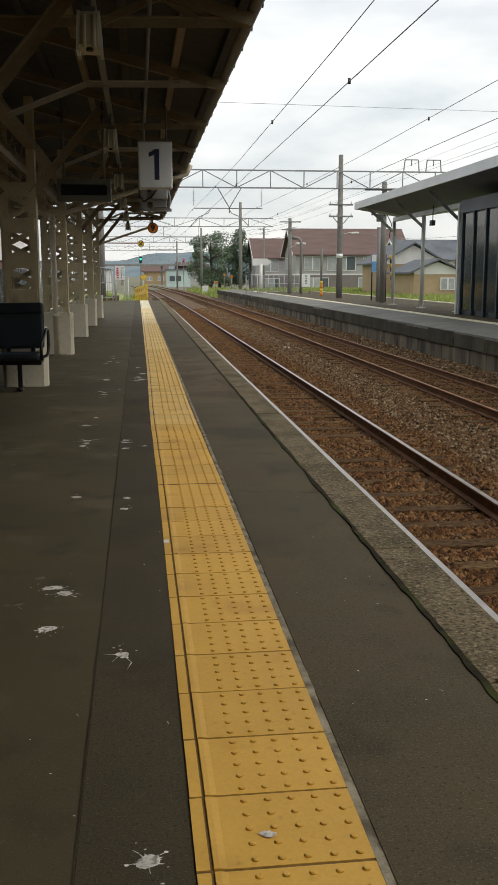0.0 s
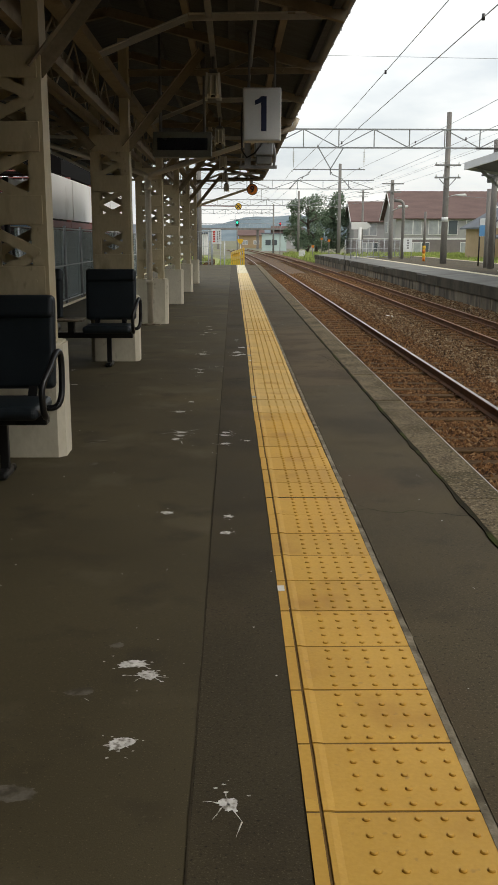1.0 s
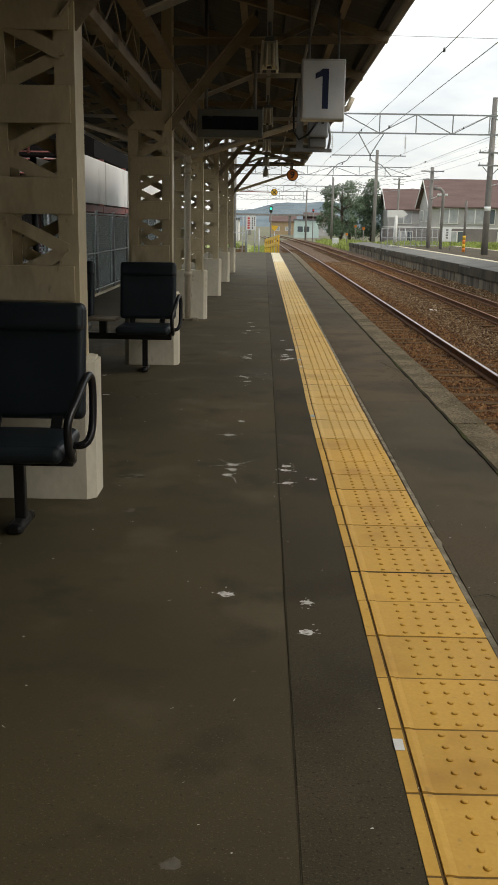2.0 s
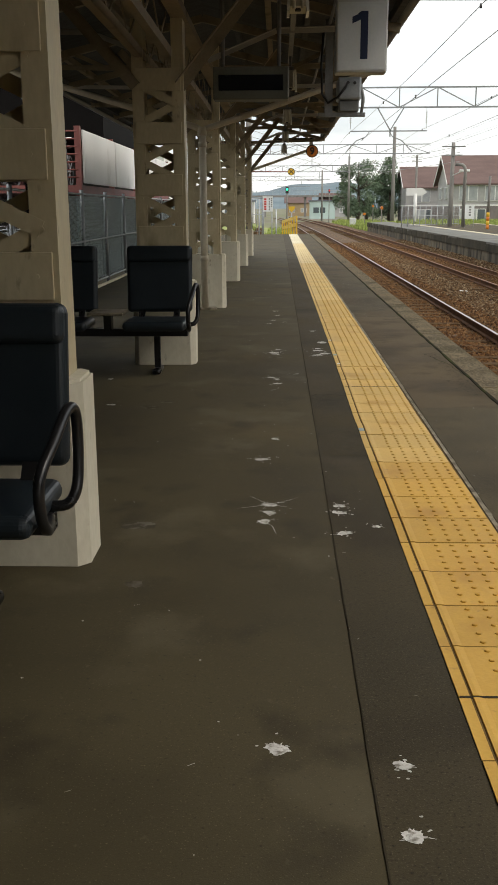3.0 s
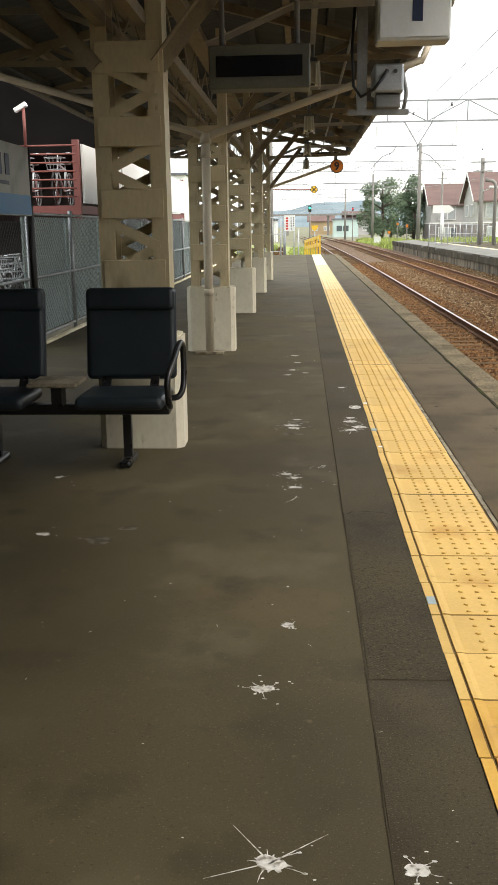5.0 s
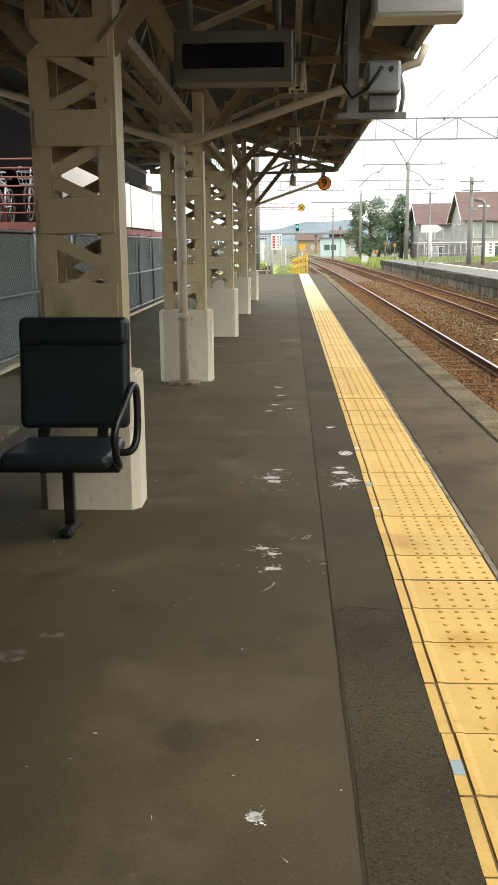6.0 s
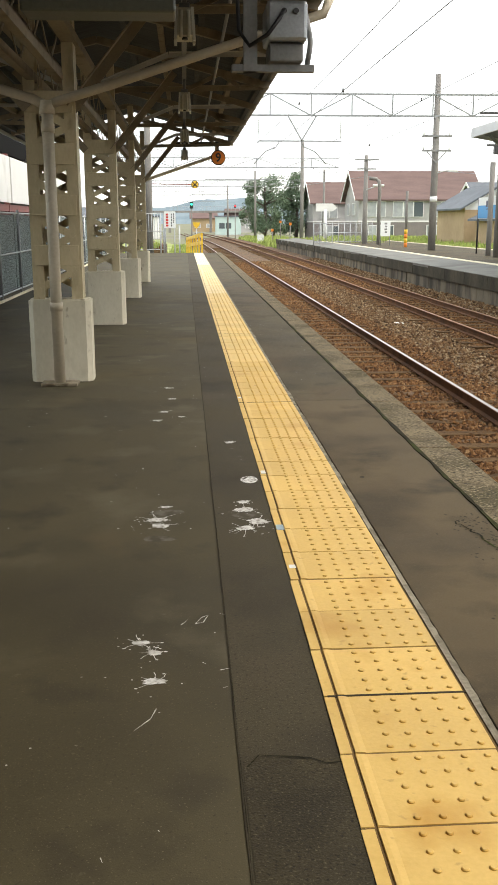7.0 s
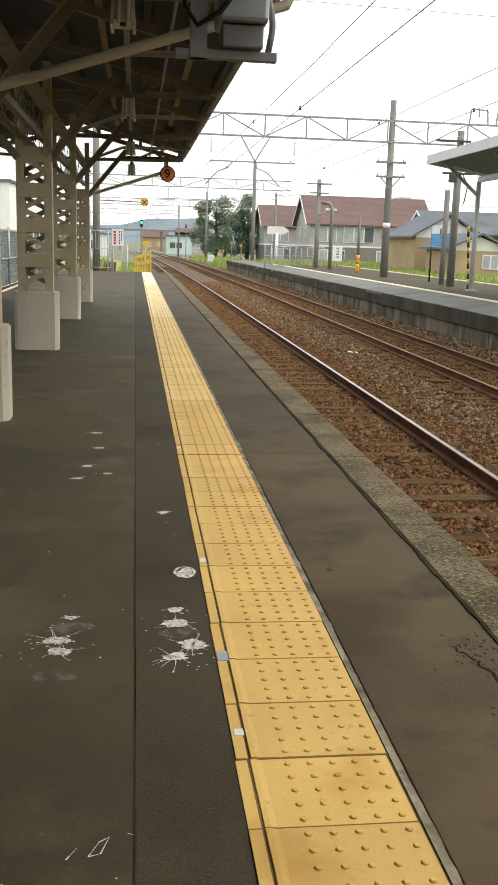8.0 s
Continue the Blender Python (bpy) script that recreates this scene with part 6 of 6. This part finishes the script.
# ---- houses ----


def house(at, w, d, eave, ridge, wall_mat, roof_mat, label, windows, band=None, trim=True):
    """A gabled house: its front faces the line, the ridge runs along the front."""
    h = thing("house", at, label, "house", "houses behind the station")
    bm = bmesh.new()
    v = [bm.verts.new(p) for p in ((0, 0, 0), (w, 0, 0), (w, d, 0), (0, d, 0), (0, 0, eave), (w, 0, eave), (w, d, eave), (0, d, eave), (0, d / 2, ridge - 0.12), (w, d / 2, ridge - 0.12))]
    for f in ((0, 1, 5, 4), (2, 3, 7, 6), (3, 0, 4, 8, 7), (1, 2, 6, 9, 5), (3, 2, 1, 0)):
        bm.faces.new([v[i] for i in f])
    part("wall", bm, wall_mat, h)
    if wall_mat == TANWALL:
        bm = bmesh.new()
        v = [bm.verts.new((x, y, z)) for x in (-0.03, 0.01) for y, z in ((0.0, eave - 0.25), (d, eave - 0.25), (d, eave), (d / 2, ridge - 0.12), (0, eave))]
        bm.faces.new(v[:5])
        bm.faces.new(v[5:][::-1])
        for i in range(5):
            bm.faces.new((v[i], v[(i + 1) % 5], v[5 + (i + 1) % 5], v[5 + i]))
        part("gable", bm, WHITEPAINT, h)
    if band:
        bm = bmesh.new()
        box(bm, -0.03, w + 0.03, -0.03, d + 0.03, 0.0, band)
        part("lower_wall", bm, HOUSEBAND if wall_mat == HOUSEWALL else WHITEPAINT, h)
        bm = bmesh.new()
        box(bm, -0.06, w + 0.06, -0.06, d + 0.06, band, band + 0.18)
        part("belt_course", bm, WHITEPAINT, h)
    for s in (0, 1):
        bm = bmesh.new()
        k = (ridge - eave) / (d / 2)
        o = 0.5
        ya, za = (-o, eave - o * k) if s == 0 else (d + o, eave - o * k)
        vv = [bm.verts.new((x, y, z + t)) for t in (0, 0.14) for x, y, z in ((-o, ya, za), (w + o, ya, za), (w + o, d / 2, ridge), (-o, d / 2, ridge))]
        for f in ((0, 1, 2, 3), (4, 7, 6, 5), (0, 4, 5, 1), (1, 5, 6, 2), (2, 6, 7, 3), (3, 7, 4, 0)):
            bm.faces.new([vv[i] for i in f])
        rf = part("roof", bm, roof_mat, h)
        if trim:
            for x in (-o - 0.04, w + o):
                bm = bmesh.new()
                beam(bm, (x + 0.02, ya, za + 0.02), (x + 0.02, d / 2, ridge + 0.02), 0.05, 0.24)
                part("barge_board", bm, WHITEPAINT, rf)
    for x, z, ww, hh, side in windows:
        bm = bmesh.new()
        if side == 0:
            box(bm, x, x + ww, -0.10, 0.02, z, z + hh)
        else:
            box(bm, -0.10, 0.02, x, x + ww, z, z + hh)
        wn_ = part("window", bm, WHITEPAINT, h)
        n = 2 if ww < 2.4 else 3
        for i in range(n):
            bm = bmesh.new()
            a, b = x + ww * i / n + 0.07, x + ww * (i + 1) / n - 0.07
            if side == 0:
                box(bm, a, b, -0.12, -0.10, z + 0.08, z + hh - 0.08)
            else:
                box(bm, -0.12, -0.10, a, b, z + 0.08, z + hh - 0.08)
            part("pane", bm, GLASS if i == n - 1 and n > 2 else CURTAIN, wn_)
    return h


house((19.6, 116, -1.1), 14.2, 9.0, 5.15, 8.2, HOUSEWALL, HOUSEROOF, "grey two-storey house with a red-brown gable roof", [(1.0, 2.95, 2.2, 1.8, 0), (4.0, 2.95, 3.6, 1.8, 0), (8.6, 2.95, 3.2, 1.8, 0), (12.3, 2.95, 1.6, 1.8, 0), (1.2, 0.5, 3.0, 1.6, 0), (8.0, 0.5, 3.8, 1.6, 0), (2.0, 3.2, 1.6, 1.4, 1), (5.5, 3.2, 1.6, 1.4, 1)], 2.4)
house((16.4, 131, -1.1), 7.2, 8.0, 5.0, 7.5, HOUSEWALL, HOUSEROOF, "smaller grey house with a red-brown gable roof", [(4.4, 2.9, 2.2, 1.7, 0), (1.0, 2.9, 2.2, 1.7, 0), (1.0, 0.5, 2.4, 1.5, 0)], 2.4)
house(pose(26.6, 80, -0.6, 0, 0, 90), 8.0, 5.2, 3.1, 4.6, TANWALL, BLUEROOF, "tan house with a white gable and blue-grey roof", [(1.6, 0.9, 1.8, 1.0, 1)], None, False)
house(pose(25.6, 72, -0.6, 0, 0, 90), 6.0, 3.9, 2.2, 3.05, TANWALL, BLUEROOF, "low tan annexe with a shallow blue-grey gable", [(0.5, 0.7, 1.2, 1.0, 1)], None, False)
house((26.5, 92, -0.6), 9.0, 7.0, 3.6, 5.4, WHITEPAINT, BLUEROOF, "pale house with a blue-grey gable roof", [(1.4, 1.0, 2.4, 1.2, 0), (5.4, 1.0, 2.4, 1.2, 0)])
house(pose(36.5, 76, -0.6, 0, 0, 90), 9.0, 7.0, 3.4, 5.2, TANWALL, BLUEROOF, "larger tan house with a blue-grey gable roof", [(1.2, 0.9, 2.0, 1.1, 1), (4.2, 0.9, 1.6, 1.1, 1)], None, False)
house((38, 90, -0.6), 10.0, 8.0, 4.6, 6.6, WHITEPAINT, BLUEROOF, "white house with a blue-grey roof", [(1.0, 3.0, 2.0, 1.2, 0), (5.0, 3.0, 2.0, 1.2, 0)])
for x, y, w, d, h, m, lab in ((38, 128, 8, 8, 6.3, HOUSEBAND, "dark flat-roofed building behind the houses"), (33, 140, 6, 8, 4.6, TEALWALL, "pale flat-roofed building behind the houses"), (6.0, 200, 5, 7, 3.5, TEALWALL, "pale green building far down the line"), (-13, 185, 6, 8, 3.6, WHITEPAINT, "white building far down the line"), (-8.5, 150, 4.2, 6, 3.2, WHITEPAINT, "small white building beside the line"), (-19, 230, 7, 8, 4.2, HOUSEWALL, "grey building far down the line"), (-22.3, 110, 9, 9, 8.0, WHITEPAINT, "white two-storey building beside the line")):
    b = thing("building", (x, y, -1.12), lab, "building", "distant buildings")
    bm = bmesh.new()
    box(bm, 0, w, 0, d, 0, h)
    part("wall", bm, m, b)
    bm = bmesh.new()
    box(bm, -0.25, w + 0.25, -0.25, d + 0.25, h, h + 0.25)
    part("roof", bm, BLUEROOF if m != HOUSEBAND else GREYSTEEL, b)
    for k in range(2 if w < 6 else 3):
        for zz in ((1.0, 3.4) if h > 5 else (1.2,)):
            bm = bmesh.new()
            box(bm, 0.6 + k * (w - 1) / 3, 0.6 + k * (w - 1) / 3 + 1.1, -0.05, 0.0, zz, zz + 1.1)
            part("window", bm, GLASS, b)
for x, y, w, d, e, rdg, wm, rm, lab in ((1.5, 262, 6.5, 7.0, 3.6, 5.2, TANWALL, HOUSEROOF, "tan house with a red-brown roof far down the line"), (-16.5, 215, 6.0, 7.0, 3.2, 4.9, HOUSEWALL, BLUEROOF, "grey house with a slate roof far down the line"), (-24.5, 205, 6.5, 7.0, 3.6, 5.4, HOUSEBAND, BLUEROOF, "brown house with a slate roof far down the line"), (10.0, 240, 7.0, 7.0, 3.8, 5.6, HOUSEWALL, HOUSEROOF, "grey house with a red-brown roof far down the line"), (-32.0, 160, 7.5, 8.0, 3.8, 5.8, HOUSEWALL, BLUEROOF, "grey house behind the siding")):
    house((x, y, -1.12), w, d, e, rdg, wm, rm, lab, [(0.8, 1.0, 1.6, 1.1, 0), (w - 2.6, 1.0, 1.6, 1.1, 0)], 0, False)
over = thing("footbridge", (-16, 240, -1.12), "pale footbridge crossing the line far away", "bridge")
bm = bmesh.new()
box(bm, 0, 34, 0, 2.5, 4.75, 5.2)
part("deck", bm, POLE, over)
for x in (1, 12, 22, 33):
    bm = bmesh.new()
    box(bm, x - 0.3, x + 0.3, 0.8, 1.6, 0, 4.76)
    part("pier", bm, POLE, over)
bm = bmesh.new()
box(bm, 0, 34, 0, 0.06, 6.2, 6.3)
for k in range(35):
    box(bm, k - 0.03, k + 0.03, 0, 0.06, 5.3, 6.2)
part("railing", bm, GALV, over)

# fence, notice and white board beyond the opposite platform
rf = thing("mesh_fence", (9.2, 62.5, 0.05), "pale steel mesh fence at the end of the opposite platform", "fence")
for k in range(11):
    bm = bmesh.new()
    tube(bm, (-2.0 + 0.45 * k, 0.5 * k, -0.2), (-2.0 + 0.45 * k, 0.5 * k, 1.25), 0.025, 6)
    part("post", bm, GALV, rf)
for z in (0.1, 0.65, 1.2):
    bm = bmesh.new()
    tube(bm, (-2.0, 0, z), (2.5, 5.0, z), 0.02, 6)
    part("rail", bm, GALV, rf)
bm = bmesh.new()
for k in range(80):
    f = k / 80
    beam(bm, (-2.0 + 4.5 * f, 5 * f, 0.1), (-2.0 + 4.5 * f, 5 * f, 1.2), 0.006, 0.006)
mp = part("wire_mesh", bm, GALV, rf)
mp["kind"] = "stuff"
nr = thing("notice_board", (10.36, 57.2, FZ - 0.02), "white notice board on posts with grey lettering", "sign")
bm = bmesh.new()
box(bm, -0.26, 0.26, -0.03, 0.03, 0.50, 1.28, 0.01)
brd = part("board", bm, SIGNWHITE, nr)
for k in range(4):
    bm = bmesh.new()
    box(bm, -0.06 + 0.02 * (k % 2), 0.08, -0.036, -0.0305, 1.12 - 0.15 * k, 1.21 - 0.15 * k)
    part("letter_bar", bm, GREYSTEEL, brd)
for x in (-0.24, 0.24):
    bm = bmesh.new()
    tube(bm, (x, 0.02, 0), (x, 0.02, 1.28), 0.02, 6)
    part("post", bm, GALV, nr)
wb = thing("white_board", (10.7, 81.6, -0.2), "large white line-side board on a white post", "sign")
bm = bmesh.new()
tube(bm, (0, 0, 0), (0, 0, 2.5), 0.14, 10)
part("post", bm, WHITEPAINT, wb)
bm = bmesh.new()
v = [bm.verts.new((x, y, z)) for y in (-0.08, 0.08) for x, z in ((-0.75, 2.35), (0.55, 2.35), (0.95, 2.62), (0.55, 2.95), (-0.75, 2.95))]
bm.faces.new(v[:5][::-1])
bm.faces.new(v[5:])
for i in range(5):
    j = (i + 1) % 5
    bm.faces.new((v[i], v[j], v[5 + j], v[5 + i]))
part("board", bm, WHITEPAINT, wb)
for x, y, z in ((9.4, 95, 1.2), (10.8, 118, 1.4), (8.2, 100, 0.6)):
    sb = thing("line_marker", (x, y, -1.06), "small orange line-side marker on a post", "sign", "line markers")
    bm = bmesh.new()
    tube(bm, (0, 0, 0), (0, 0, z + 1.06), 0.04, 6)
    part("post", bm, POLE, sb)
    bm = bmesh.new()
    box(bm, -0.12, 0.12, -0.06, 0.0, z + 0.9, z + 1.15)
    part("plate", bm, ORANGE, sb)
cab = thing("relay_cabinet", (7.35, 104, -1.06), "grey metal relay cabinet beside the track", "cabinet")
bm = bmesh.new()
box(bm, -0.33, 0.33, -0.25, 0.25, 0, 1.15, 0.03)
part("body", bm, SIGNFRAME, cab)
st = thing("white_stone", (4.45, 27.6, -0.97), "white plastic litter lying on the ballast", "litter")
bm = bmesh.new()
box(bm, -0.10, 0.02, -0.05, 0.05, 0, 0.07, 0.02)
box(bm, 0.04, 0.13, -0.03, 0.06, 0, 0.06, 0.02)
part("lump", bm, WHITEPAINT, st)


# ---- trees ----
def tree(at, h, spread, pointed, seed, label):
    r = random.Random(seed)
    t = thing("tree", at, label, "tree", "trees beside the line")
    bm = bmesh.new()
    tube(bm, (0, 0, 0), (0.1, 0, h * 0.45), 0.28, 10, 0.18)
    tube(bm, (0.1, 0, h * 0.45), (0, 0.1, h * 0.9), 0.18, 8, 0.05)
    for _ in range(12):
        a, z = r.uniform(0, 6.28), h * r.uniform(0.3, 0.75)
        q = spread * r.uniform(0.4, 0.75)
        tube(bm, (0.08, 0, z), (q * math.cos(a), q * math.sin(a), z + h * r.uniform(0.08, 0.2)), 0.09, 6, 0.03)
    part("trunk", bm, BARK, t)
    vs, fs = [], []
    lobes = []
    for _ in range(38):
        z = r.uniform(0.18, 1.0)
        reach = spread * ((1 - z) * 1.1 + 0.10 if pointed else math.sqrt(max(0.05, 1 - (2 * z - 1.0) ** 2)))
        a = r.uniform(0, 6.28)
        q = reach * math.sqrt(r.random())
        lobes.append((q * math.cos(a), q * math.sin(a), h * z, spread * r.uniform(0.16, 0.32)))
    for cx, cy, cz, cr in lobes:
        for _ in range(230):
            d = Vector((r.gauss(0, 1), r.gauss(0, 1), r.gauss(0, 0.8))).normalized() * cr * r.uniform(0.5, 1.1)
            n = Vector((r.gauss(0, 1), r.gauss(0, 1), r.gauss(0, 1))).normalized()
            u = n.orthogonal().normalized() * r.uniform(0.08, 0.20)
            w = n.cross(u) * r.uniform(0.5, 0.9)
            c = Vector((cx, cy, cz)) + d
            i = len(vs)
            vs += [tuple(c - u), tuple(c - w * 0.6), tuple(c + u), tuple(c + w * 0.6)]
            fs.append((i, i + 1, i + 2, i + 3))
    me = bpy.data.meshes.new("crown")
    me.from_pydata(vs, [], fs)
    me.materials.append(LEAF)
    piece("crown", me, t, Matrix())


tree((10.2, 133, -1.1), 8.5, 3.3, False, 1, "broad dark green tree beside the line")
tree((15.0, 138, -1.1), 8.6, 3.5, True, 2, "dark green conifer beside the broad tree")
tree((12.2, 142, -1.1), 7.0, 3.2, False, 3, "dense green tree behind the others")
tree((-15.5, 92, -1.1), 5.2, 2.6, False, 4, "leafy green tree beyond the fence")

# far hills
r = np.random.RandomState(9)
xs = np.arange(-900, 901, 20.0)
vs, fs = [], []
for x in xs:
    top = 31 + 9 * math.sin(x / 130.0 + 0.6) + 5 * math.sin(x / 47.0) + 2 * math.sin(x / 15.0)
    for t in (0, 0.5, 1.0):
        vs.append((x, 1450 + 260 * t + 20 * math.sin(x / 60 + t * 3), -2 + top * t))
n = len(xs)
for i in range(n - 1):
    for j in range(2):
        fs.append((3 * i + j, 3 * i + 3 + j, 3 * i + 4 + j, 3 * i + 1 + j))
me = bpy.data.meshes.new("hills")
me.from_pydata(vs, [], fs)
me.materials.append(HILL)
tagged(new("hills", me), "hazy blue-green hills on the horizon", "hills", kind="structure")
